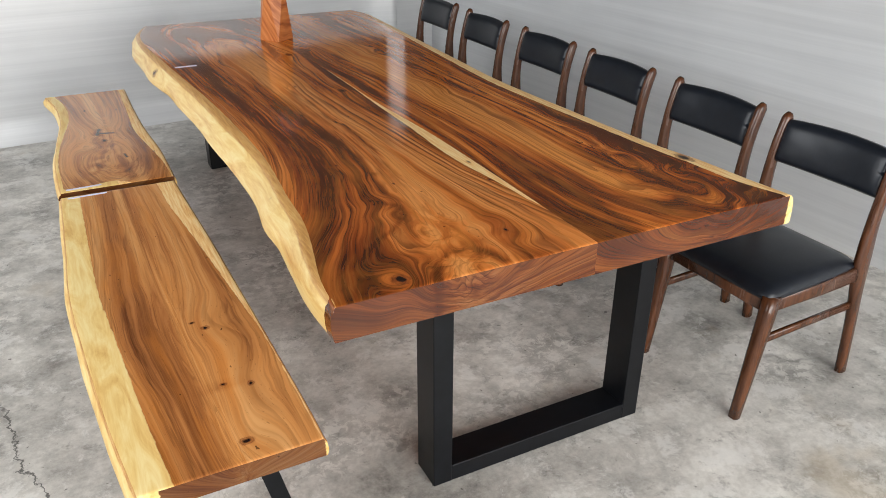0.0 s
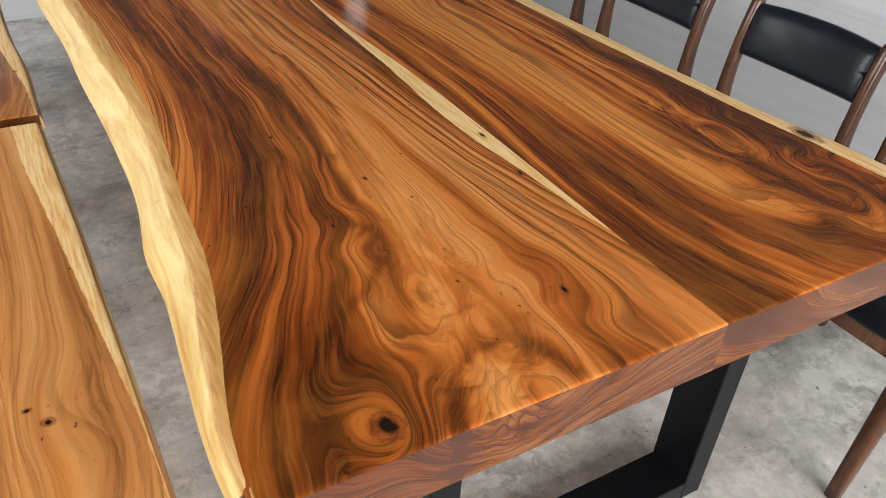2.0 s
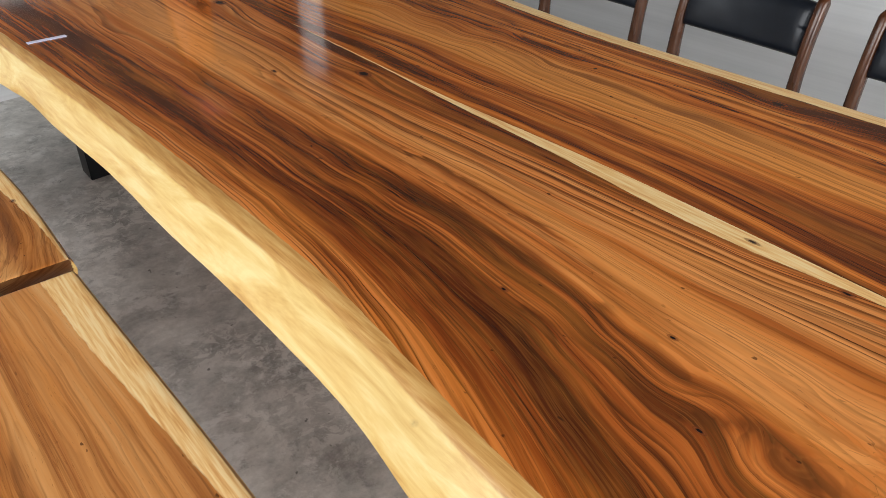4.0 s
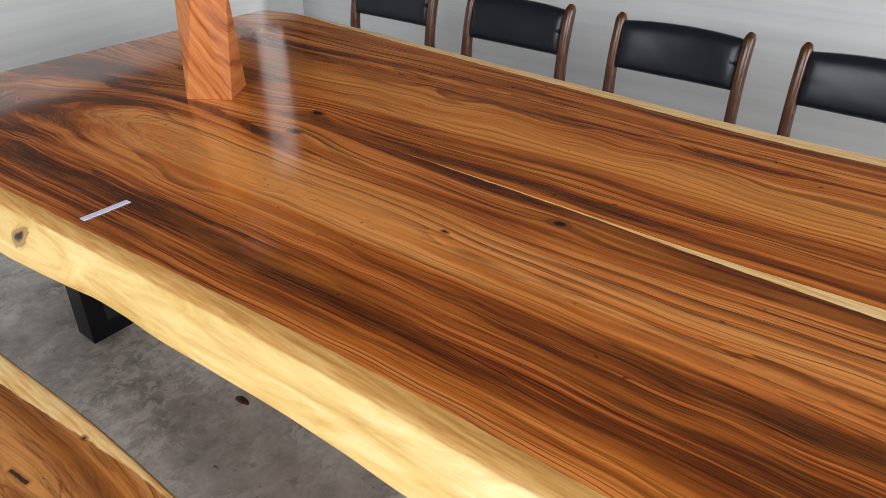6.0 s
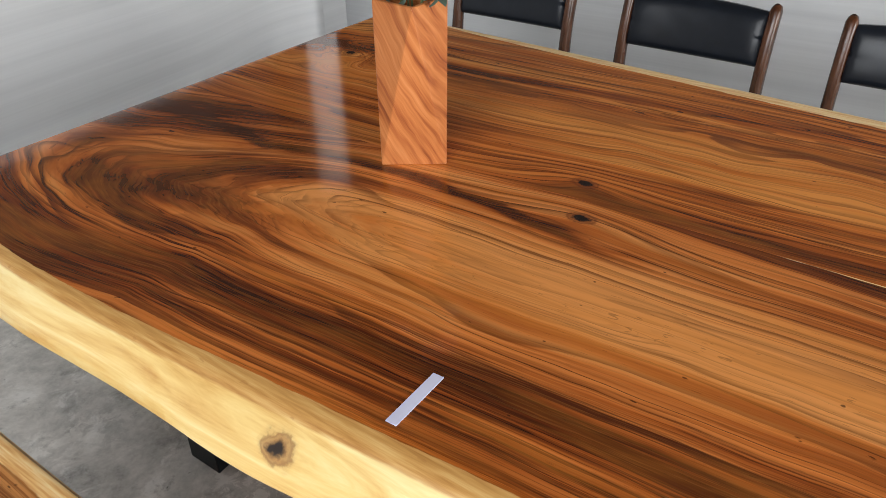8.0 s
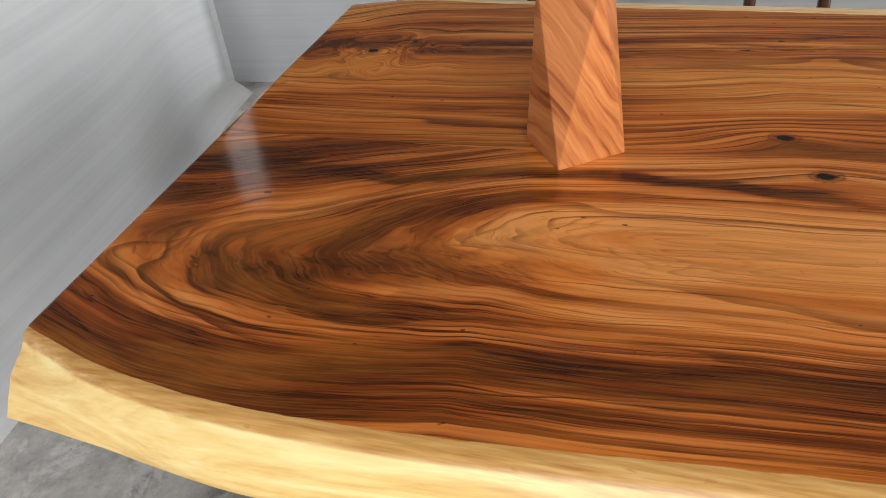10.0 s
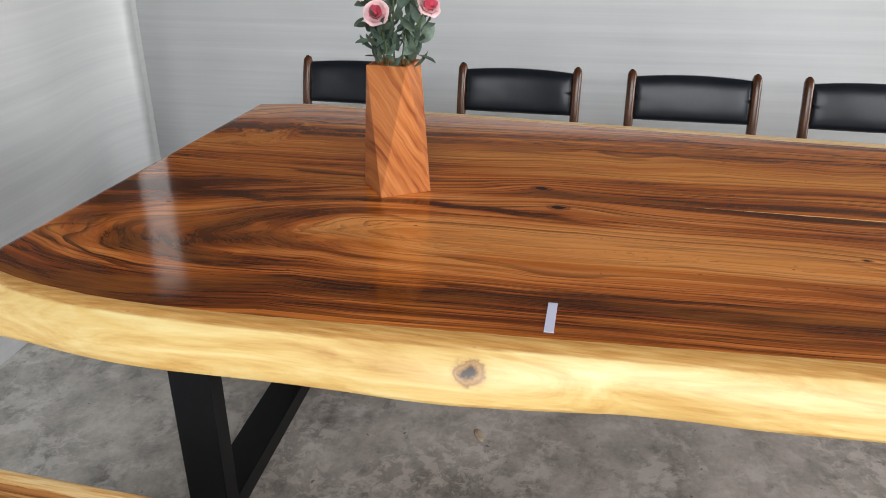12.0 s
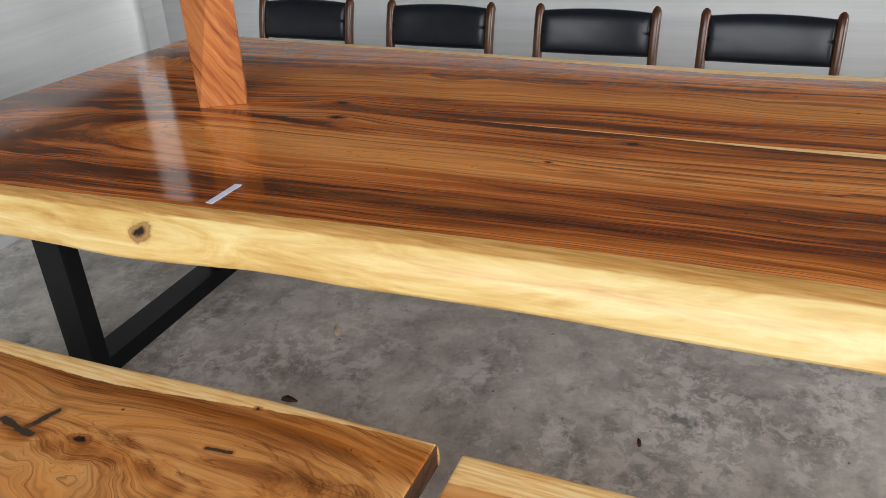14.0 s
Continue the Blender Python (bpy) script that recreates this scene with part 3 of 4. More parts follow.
OUT_R = curve_through([(-0.1, 1.34), (0.0, 1.334), (0.15, 1.319), (0.33, 1.308), (0.45, 1.287), (0.7, 1.270), (0.95, 1.260), (1.4, 1.245), (1.85, 1.268), (2.2, 1.288), (2.55, 1.310), (2.9, 1.330), (3.12, 1.334), (3.27, 1.295)])
SAP_R = curve_through([(0.0, 0.030), (0.15, 0.055), (0.5, 0.05), (1.3, 0.055), (2.2, 0.046), (2.9, 0.032), (3.27, 0.004)])
STREAK = curve_through([(0.0, -0.03), (0.2, -0.012), (0.27, 0.006), (0.40, 0.017), (0.50, 0.028), (0.62, 0.042), (0.78, 0.046), (0.95, 0.036), (1.2, 0.020), (1.45, 0.007), (1.8, 0.003), (2.1, -0.004), (2.5, -0.02), (3.3, -0.03)])


VEIN = ((0.275, 0.72), (0.285, 0.62), (0.268, 0.47), (0.325, 0.42), (0.329, 0.36), (0.28, 0.31), (0.217, 0.255), (0.161, 0.208), (0.13, 0.16), (0.11, 0.02))
BUBBLE = ((0.244, 0.0), (0.263, 0.074), (0.315, 0.101), (0.372, 0.116), (0.402, 0.071), (0.424, 0.018))
DARK_LINE = ((0.50, 3.26), (0.518, 3.21), (0.529, 3.03), (0.509, 2.87), (0.552, 2.71), (0.556, 2.52), (0.541, 2.37), (0.52, 2.18), (0.53, 1.95))


def left_flow(x, y):
    """Grain of the wide slab: runs with the bark side, opens into a flame at the near end, closes in arcs at the far end."""
    a, b = HEART_L(y), SEAM(y)
    w = (x - a) / (b - a)
    far = 1 / (1 + math.exp(-(y - 1.9) / 0.35))
    c = 0.50 + 0.10 * far + 0.03 * math.sin(y * 1.7) - 0.36 * max(0.0, y - 2.68)
    d = (w - c) * 0.62 / (1 + 1.1 * math.exp(-((y + 0.1) / 0.55) ** 2))
    arc = 0.026 * math.log1p(math.exp((y - 2.42) / 0.11)) + 0.015 * math.log1p(math.exp((2.05 - y) / 0.12)) * far + 0.030
    u = math.hypot(d, arc)
    th = math.atan2(d, arc)
    u += burl(x, y, 0.36, 0.13, 0.17, 0.16, 0.075, 6.5, 2.0) + burl(x, y, 0.30, 0.42, 0.10, 0.25, 0.035, 7.0, 8.0)
    u += burl(x, y, 0.45, 3.15, 0.22, 0.16, 0.025, 6.0, 4.0) + burl(x, y, 0.33, 1.5, 0.14, 0.9, 0.012, 6.0, 14.0)
    u += bulge(x, y, 0.171, 0.045, 0.05, 0.06, 0.045) + bulge(x, y, 0.60, 2.25, 0.05, 0.12, -0.03) + bulge(x, y, 0.595, 1.55, 0.03, 0.08, -0.02)
    u += bulge(x, y, 0.46, 2.62, 0.09, 0.25, -0.03)
    calm = 0.32 * math.exp(-((w - 0.52) / 0.11) ** 2) + 0.55 * math.exp(-((x - 0.35) / 0.12) ** 2 - ((y - 0.22) / 0.30) ** 2)
    calm += 0.7 * math.exp(-(u / 0.07) ** 2) / (1 + math.exp(-(y - 1.9) / 0.15))
    q = (w - c) / (1 + 0.9 * math.exp(-((y + 0.1) / 0.55) ** 2))
    tone = band(q, (-0.42, 0.08, -0.05), (-0.27, 0.10, -0.12 + 0.06 * far), (0.06, 0.13, 0.10), (0.26, 0.10, 0.05), (0.42, 0.05, -0.04), (-0.10, 0.06, -0.03))
    tone += bulge(x, y, 0.357, 0.95, 0.020, 0.20, -0.17) + bulge(x, y, 0.33, 3.175, 0.035, 0.06, -0.12) + bulge(x, y, 0.424, 3.22, 0.03, 0.06, -0.14) - 0.10 * max(0.0, min(1.0, (y - 2.5) / 0.6))
    tone += bulge(x, y, 0.38, 1.95, 0.15, 0.42, 0.09) + bulge(x, y, 0.47, 0.45, 0.14, 0.40, 0.08) + bulge(x, y, 0.23, 0.30, 0.08, 0.22, 0.05)
    if y < 0.8:
        tone -= 0.10 * along_line(x, y, VEIN, 0.008) + 0.03 * along_line(x + 0.022, y, VEIN, 0.026) + 0.16 * along_line(x, y, BUBBLE, 0.009) + 0.07 * along_line(x, y - 0.02, BUBBLE, 0.022)
        tone += (0.10 * noise.noise((x * 17, y * 17, 5.0)) + 0.05 * noise.noise((x * 41, y * 41, 8.0))) * math.exp(-((x - 0.36) / 0.12) ** 2 - ((y - 0.1) / 0.14) ** 2)
    if y > 1.9:
        tone -= (0.40 * along_line(x, y, DARK_LINE, 0.011) + 0.08 * along_line(x, y, DARK_LINE, 0.04)) * min(1.0, max(0.0, (y - 2.08) / 0.24))
    return u, th, min(1.0, calm), tone


def right_flow(x, y):
    b, e = SEAM(y), OUT_R(y)
    w = (x - b) / (e - b)
    d = (w - 0.62 - 0.08 * math.sin(y * 1.3)) * 0.60
    arc = 0.05 * math.log1p(math.exp((0.30 - y) / 0.09)) + 0.03 * math.log1p(math.exp((y - 3.15) / 0.07)) + 0.030
    u = math.hypot(d, arc)
    u += burl(x, y, 1.12, 0.20, 0.14, 0.22, 0.08, 7.0, 31.0) + burl(x, y, 1.16, 0.5, 0.10, 0.22, 0.05, 7.0, 37.0)
    u += burl(x, y, 1.0, 3.08, 0.13, 0.14, 0.10, 9.0, 41.0) + burl(x, y, 0.95, 1.7, 0.15, 0.8, 0.025, 6.0, 43.0)
    u += bulge(x, y, 1.008, 3.104, 0.05, 0.07, 0.06) + bulge(x, y, 0.701, 2.301, 0.04, 0.10, 0.03) + bulge(x, y, 1.161, 0.876, 0.04, 0.10, 0.03)
    tone = band(w, (0.06, 0.10, -0.09), (0.38, 0.13, 0.09), (0.60, 0.06, -0.02), (0.70, 0.06, 0.05), (0.88, 0.08, -0.07))
    tone += bulge(x, y, 1.22, 0.45, 0.04, 0.10, -0.10) + bulge(x, y, 1.02, 0.45, 0.03, 0.14, -0.08)
    tone -= 0.21 * math.exp(-((y / 0.55) ** 2)) * (0.35 + 0.65 * w) - 0.045
    return u + 1.3, math.atan2(d, arc), 0.4 * math.exp(-((w - 0.42) / 0.14) ** 2), tone


LEFT_WOOD = slab_wood("slab_wood_amber", TABLE_SHADES, SAP, ((0.171, 0.045, TOP, 0.016, 0.9), (0.591, 2.251, TOP, 0.012, 0.7), (0.595, 1.55, TOP, 0.011, 0.6), (-0.011, 2.327, 0.726, 0.0175, 1.0), (0.05, 0.672, 0.742, 0.006, 0.8),
                                                             (0.640, 0.468, TOP, 0.0045, 0.5), (0.655, 0.62, TOP, 0.0035, 0.35), (0.287, 0.768, TOP, 0.003, 0.5), (0.381, 0.56, TOP, 0.003, 0.5),
                                                             (0.275, 0.448, TOP, 0.003, 0.5), (0.507, 0.161, TOP, 0.004, 0.5), (0.447, 1.686, TOP, 0.004, 0.5)), seed=1.7)
RIGHT_WOOD = slab_wood("slab_wood_dark", DARK_SHADES, SAP, ((0.701, 2.301, TOP, 0.012, 0.7), (1.008, 3.104, TOP, 0.012, 0.8), (1.161, 0.876, TOP, 0.010, 0.6), (1.27, 0.36, TOP, 0.014, 0.5)), seed=6.3)

table = tagged(new("dining_table"), "long live-edge wooden dining table on black steel legs", "table")
live_slab("tabletop_slab", 0.0, 3.262, TOP, THICK, HEART_L, lambda y: SEAM(y) - 0.0001, left_flow, lambda y: 0.0005 if y < 0.045 else -0.012, None,
          lambda y: (float(RIDGE_L(y)), float(FOOT_L(y))), None, LEFT_WOOD, table, 72, 0.013,
          lambda x, y: 0.5 + (float(STREAK(y)) - (float(SEAM(y)) - x)) / 0.012, label="amber brown slab with a pale yellow bark edge", pale=0.10, wob=0.003)
live_slab("tabletop_slab", 0.0, 3.262, TOP, THICK, lambda y: SEAM(y) + 0.0001, lambda y: OUT_R(y) - 0.012, right_flow, None, lambda y: float(SAP_R(y)) - 0.012,
          None, lambda y: (float(OUT_R(y)), float(OUT_R(y)) + 0.004), RIGHT_WOOD, table, 66, 0.013, label="dark brown slab with a narrow pale edge")


def table_leg(y, x0, d=0.105, skew=0.0):
    """A closed frame of flat steel tube under a flat plate; skew turns it a little out of square with the table."""
    def turned(bm):
        for v in bm.verts:
            v.co.y += skew * (v.co.x - x0)
        return bm

    zt = TOP - THICK - 0.008
    leg = part("leg_frame", turned(box(x0 - 0.002, y + 0.002, zt, x0 + 0.722, y + d - 0.002, TOP - THICK - 0.0005, 0.001)), STEEL, table)
    w = 0.058
    for x in (x0, x0 + 0.662):
        part("post", turned(box(x, y, 0, x + w, y + d, zt, 0.003)), STEEL, leg)
    part("foot_bar", turned(box(x0 + w - 0.002, y + 0.001, 0.0, x0 + 0.664, y + d - 0.001, 0.055, 0.003)), STEEL, leg)


table_leg(0.160, 0.308)
table_leg(2.948, 0.287, 0.098, 0.06)


# ---- strips of tape ----
def tape_strip(x0, y0, x1, y1, z, w=0.015):
    d = Vector((x1 - x0, y1 - y0, 0))
    ob = tagged(part("tape_strip", box(0, -w / 2, 0, d.length, w / 2, 0.0012), TAPE), "short strip of white tape stuck on the wood", "tape", "tape strips")
    ob.matrix_world = Matrix.Translation((x0, y0, z + 0.0003)) @ Matrix.Rotation(math.atan2(d.y, d.x), 4, "Z")


tape_strip(0.071, 2.221, 0.164, 2.223, TOP)


# ---- benches ----
BENCH_Z, BENCH_T = 0.455, 0.05


def bench(y0, y1, left, right, sl, sr, seed, knots, flow, label, line, rings, far_leg, extra=None, cracks=()):
    b = tagged(new("bench"), label, "bench", "benches beside the table")
    wood = slab_wood("bench_wood", BENCH_SHADES, SAP, knots, 0.18, 0.35, seed, line, rings, cracks)
    live_slab("seat_slab", y0, y1, BENCH_Z, BENCH_T, left, right, flow, sl, sr,
              lambda y: (float(left(y)) - 0.006, float(left(y)) - 0.012), lambda y: (float(right(y)) + 0.005, float(right(y)) + 0.008), wood, b, 36, 0.02, extra, wob=0.003)
    for y in (y0 + 0.22, far_leg):
        cx = 0.5 * float(left(y) + right(y))
        leg = part("leg_frame", box(cx - 0.15, y - 0.03, BENCH_Z - BENCH_T - 0.008, cx + 0.15, y + 0.03, BENCH_Z - BENCH_T - 0.0005, 0.001), STEEL, b)
        zt = BENCH_Z - BENCH_T - 0.008
        for s in (-1, 1):
            bm = box(-0.022, y - 0.03, 0, 0.022, y + 0.03, zt, 0.002)
            for v in bm.verts:
                v.co.x += cx + s * (0.17 - 0.09 * v.co.z / zt)
            part("leg", bm, STEEL, leg)
    return b


B1L = curve_through([(-0.1, -0.425), (0.0, -0.436), (0.2, -0.458), (0.4, -0.474), (0.6, -0.486), (0.87, -0.497), (1.2, -0.487), (1.7, -0.474)])
B1R = curve_through([(-0.1, -0.052), (0.15, -0.050), (0.35, -0.052), (0.6, -0.055), (0.8, -0.058), (1.1, -0.062), (1.4, -0.070), (1.7, -0.077)])
B2L = curve_through([(1.6, -0.468), (1.8, -0.474), (2.1, -0.473), (2.35, -0.450), (2.7, -0.420), (2.95, -0.430), (3.2, -0.472)])
B2R = curve_through([(1.6, -0.066), (1.75, -0.068), (1.9, -0.066), (2.1, -0.067), (2.4, -0.083), (2.75, -0.088), (3.0, -0.086), (3.2, -0.082)])


def b1_flow(x, y):
    w = (x - B1L(y)) / (B1R(y) - B1L(y))
    d = w - 0.55
    arc = 0.03 * math.log1p(math.exp((y - 1.0) / 0.16))
    u = d * 0.42 / (1 + 0.25 * math.exp(-((y - 0.5) / 0.4) ** 2)) * math.sqrt(1 + arc * arc / (d * d + 0.05))
    for kx, ky, r, s in ((-0.19, 0.55, 0.08, 0.05), (-0.20, 0.06, 0.06, 0.05), (-0.17, 0.26, 0.08, 0.05)):
        u += s * math.exp(-((x - kx) ** 2 + ((y - ky) * 0.5) ** 2) / r**2)
    return abs(u) + 0.02, math.atan2(d, arc * 0.2 + 0.02), 0.4 * math.exp(-((w - 0.68) / 0.26) ** 2), band(w, (0.30, 0.13, -0.12), (0.62, 0.16, 0.05), (0.92, 0.08, -0.04)) + bulge(x, y, -0.17, 0.25, 0.09, 0.30, 0.06) + bulge(x, y, -0.20, 0.265, 0.05, 0.012, -0.16)


def b2_flow(x, y):
    w = (x - B2L(y)) / (B2R(y) - B2L(y))
    d = (w - 0.55) * 0.46
    arc = 0.030 * math.log1p(math.exp((2.0 - y) / 0.07)) + 0.025
    u = math.hypot(d, arc)
    u += bulge(x, y, -0.29, 2.42, 0.11, 0.22, 0.10) + bulge(x, y, -0.31, 2.24, 0.07, 0.12, 0.04) + burl(x, y, -0.31, 2.25, 0.06, 0.14, 0.05, 14.0, 3.0)
    u += bulge(x, y, -0.225, 2.04, 0.03, 0.10, 0.025)
    return u + 0.02, math.atan2(d, arc), 0.1, along_line(x, y, ((-0.285, 2.40), (-0.272, 2.22), (-0.30, 2.08), (-0.33, 1.9)), 0.032) * (-0.15 + 0.45 * noise.noise((x * 34, y * 20, 3.0))) + band(w, (0.84, 0.10, -0.12), (0.66, 0.05, -0.05), (0.5, 0.12, 0.05), (0.18, 0.07, -0.07))


bench(-0.022, 1.672, B1L, B1R, lambda y: 0.070 + 0.008 * math.sin(3 * y), lambda y: 0.002 + 0.06 * max(0.0, min(1.0, (y - 0.45) / 1.0)), 12.1,
      ((-0.215, 0.580, BENCH_Z, 0.006, 1.2), (-0.187, 0.540, BENCH_Z, 0.009, 1.2), (-0.200, 0.045, BENCH_Z, 0.012, 1.2), (-0.200, 0.268, BENCH_Z, 0.006, 1.2), (-0.140, 0.245, BENCH_Z, 0.006, 0.8)), b1_flow, "live-edge wooden bench with pale edges, brown heartwood", 0.45, 30.0, 1.355)
bench(1.722, 3.170, B2L, B2R, lambda y: 0.010 + 0.030 * max(0.0, min(1.0, (y - 2.3) / 0.5)), curve_through([(1.6, 0.002), (1.9, 0.010), (2.1, 0.030), (2.35, 0.044), (2.7, 0.032), (3.2, 0.028)]), 17.9,
      ((-0.265, 2.30, BENCH_Z, 0.009, 0.5), (-0.092, 2.055, BENCH_Z, 0.005, 0.7), (-0.165, 2.774, BENCH_Z, 0.005, 0.7)), b2_flow, "live-edge wooden bench with a large dark knot", 0.62, 52.0, 2.78,
      lambda x, y: 0.5 + (1.757 + 0.010 * math.sin(17 * x) - 0.9 * max(0.0, x + 0.27) - y) / 0.016,
      ((-0.222, 2.396, -0.270, 2.412, 0.0085), (-0.272, 2.474, -0.286, 2.392, 0.0095), (-0.207, 2.076, -0.203, 2.030, 0.0042), (-0.306, 2.835, -0.308, 2.81, 0.003)))
tape_strip(-0.455, 1.742, -0.33, 1.748, BENCH_Z, 0.012)
tape_strip(-0.455, 1.652, -0.32, 1.655, BENCH_Z, 0.012)


# ---- chairs ----
def dining_chair():
    c = tagged(new("dining_chair"), "dark-stained wooden dining chair with black leatherette seat", "chair", "chairs along the table")
    hw = 0.205
    keys = curve_through([(0, 0.235), (0.2, 0.215), (0.42, 0.185), (0.52, 0.182), (0.62, 0.188), (0.72, 0.206), (0.82, 0.236)])
    for s in (-1, 1):
        zs = list(np.linspace(0, 0.795, 22))
        path = [(float(keys(z)), s * hw, z) for z in zs]
        path += [(float(keys(0.795)) - 0.001, s * hw, 0.806), (float(keys(0.795)) - 0.004, s * hw, 0.813)]
        wd = [0.030 + 0.002 * min(1, z / 0.4) for z in zs] + [0.026, 0.012]
        ht = [0.040 + 0.026 * math.exp(-((z - 0.44) / 0.12) ** 2) for z in zs] + [0.032, 0.014]
        part("back_post", sweep(path, wd, ht, (0, 1, 0), 12), CHAIR_WOOD, c)
        fz = list(np.linspace(0, 0.425, 8))
        part("front_leg", sweep([(-0.285 + 0.055 * z / 0.425, s * (hw + 0.005), z) for z in fz], [0.032 + 0.014 * z / 0.425 for z in fz], [0.034 + 0.020 * z / 0.425 for z in fz], (0, 1, 0), 12, 3.2), CHAIR_WOOD, c)
        part("side_rail", sweep([(-0.235, s * hw, 0.395), (0.0, s * hw, 0.392), (0.19, s * hw, 0.40)], [0.024] * 3, [0.052, 0.050, 0.056], (0, 1, 0), 12, 4), CHAIR_WOOD, c)
        part("stretcher", sweep([(-0.250, s * hw, 0.270), (0.205, s * hw, 0.280)], [0.016] * 2, [0.026] * 2, (0, 1, 0), 10, 3.5), CHAIR_WOOD, c)
    part("front_rail", sweep([(-0.235, -hw, 0.395), (-0.235, hw, 0.395)], [0.024] * 2, [0.052] * 2, (1, 0, 0), 12, 4), CHAIR_WOOD, c)
    part("back_rail", sweep([(0.188, -hw, 0.40), (0.188, hw, 0.40)], [0.024] * 2, [0.052] * 2, (1, 0, 0), 12, 4), CHAIR_WOOD, c)
    # seat pad, domed, wider at the front
    bm = bmesh.new()
    n = 18
    top, low = [], []
    for i in range(n + 1):
        for j in range(n + 1):
            p, q = -1 + 2 * i / n, -1 + 2 * j / n
            r = 1 - 0.045 * (abs(p) ** 6 * abs(q) ** 6)
            e = (1 - abs(p) ** 7) * (1 - abs(q) ** 7)
            x = -0.035 + 0.222 * p * r
            y = (0.222 - 0.016 * (p + 1) / 2) * q * r
            top.append(bm.verts.new((x, y, 0.428 + 0.028 * e ** 0.5 + 0.008 * (1 - p * p) * (1 - q * q))))
            low.append(bm.verts.new((x, y, 0.416)))
    w = n + 1
    for i in range(n):
        for j in range(n):
            a = i * w + j
            bm.faces.new((top[a], top[a + w], top[a + w + 1], top[a + 1]))
            bm.faces.new((low[a], low[a + 1], low[a + w + 1], low[a + w]))
    rim = [i * w for i in range(w)] + [n * w + j for j in range(1, w)] + [i * w + n for i in range(n - 1, -1, -1)] + [j for j in range(n - 1, 0, -1)]
    for a, b in zip(rim, rim[1:] + rim[:1]):
        bm.faces.new((top[a], low[a], low[b], top[b]))
    bmesh.ops.recalc_face_normals(bm, faces=list(bm.faces))
    part("seat", smoothed(bm), LEATHER, c, "black leatherette seat pad")
    # back pad, bowed between the posts
    bm = bmesh.new()
    nz, ny = 14, 18
    front, back = [], []
    for i in range(nz + 1):
        for j in range(ny + 1):
            p, q = -1 + 2 * i / nz, -1 + 2 * j / ny
            q = math.sin(math.pi / 2 * q)
            z = 0.722 + 0.076 * p - 0.010 * q * q * (1 if p > 0 else -1) * 0.6
            bow = 0.020 * (1 - q * q)
            e = max(0.0, (1 - abs(p) ** 5)) ** 0.5
            eq = max(0.0, (1 - abs(q) ** 10)) ** 0.5
            x = float(keys(z)) + bow
            y = q * (hw - 0.014)
            crease = 0.0010 * noise.noise((q * 3.0, p * 1.6, 4.0))
            front.append(bm.verts.new((x - 0.006 - (0.020 + crease) * e * eq, y, z)))
            back.append(bm.verts.new((x + 0.006 + 0.014 * e * eq, y, z)))
    w = ny + 1
    for i in range(nz):
        for j in range(ny):
            a = i * w + j
            bm.faces.new((front[a], front[a + 1], front[a + w + 1], front[a + w]))
            bm.faces.new((back[a], back[a + w], back[a + w + 1], back[a + 1]))
    rim = [i * w for i in range(nz + 1)] + [nz * w + j for j in range(1, w)] + [i * w + ny for i in range(nz - 1, -1, -1)] + [j for j in range(ny - 1, 0, -1)]
    for a, b in zip(rim, rim[1:] + rim[:1]):
        bm.faces.new((front[a], back[a], back[b], front[b]))
    bmesh.ops.recalc_face_normals(bm, faces=list(bm.faces))
    part("backrest", smoothed(bm), LEATHER, c, "black leatherette back pad")
    return c


first = dining_chair()
first.matrix_world = pose(1.575, 0.222, 0, 0, 0, 1.5)
for cy, turn, dx in ((0.757, 0.5, 0.0), (1.335, -0.5, 0.0), (1.902, 0.6, 0.008), (2.503, -0.4, 0.005), (3.105, 0.3, 0.02)):
    copy_thing(first, pose(1.575 + dx, cy, 0, 0, 0, turn))


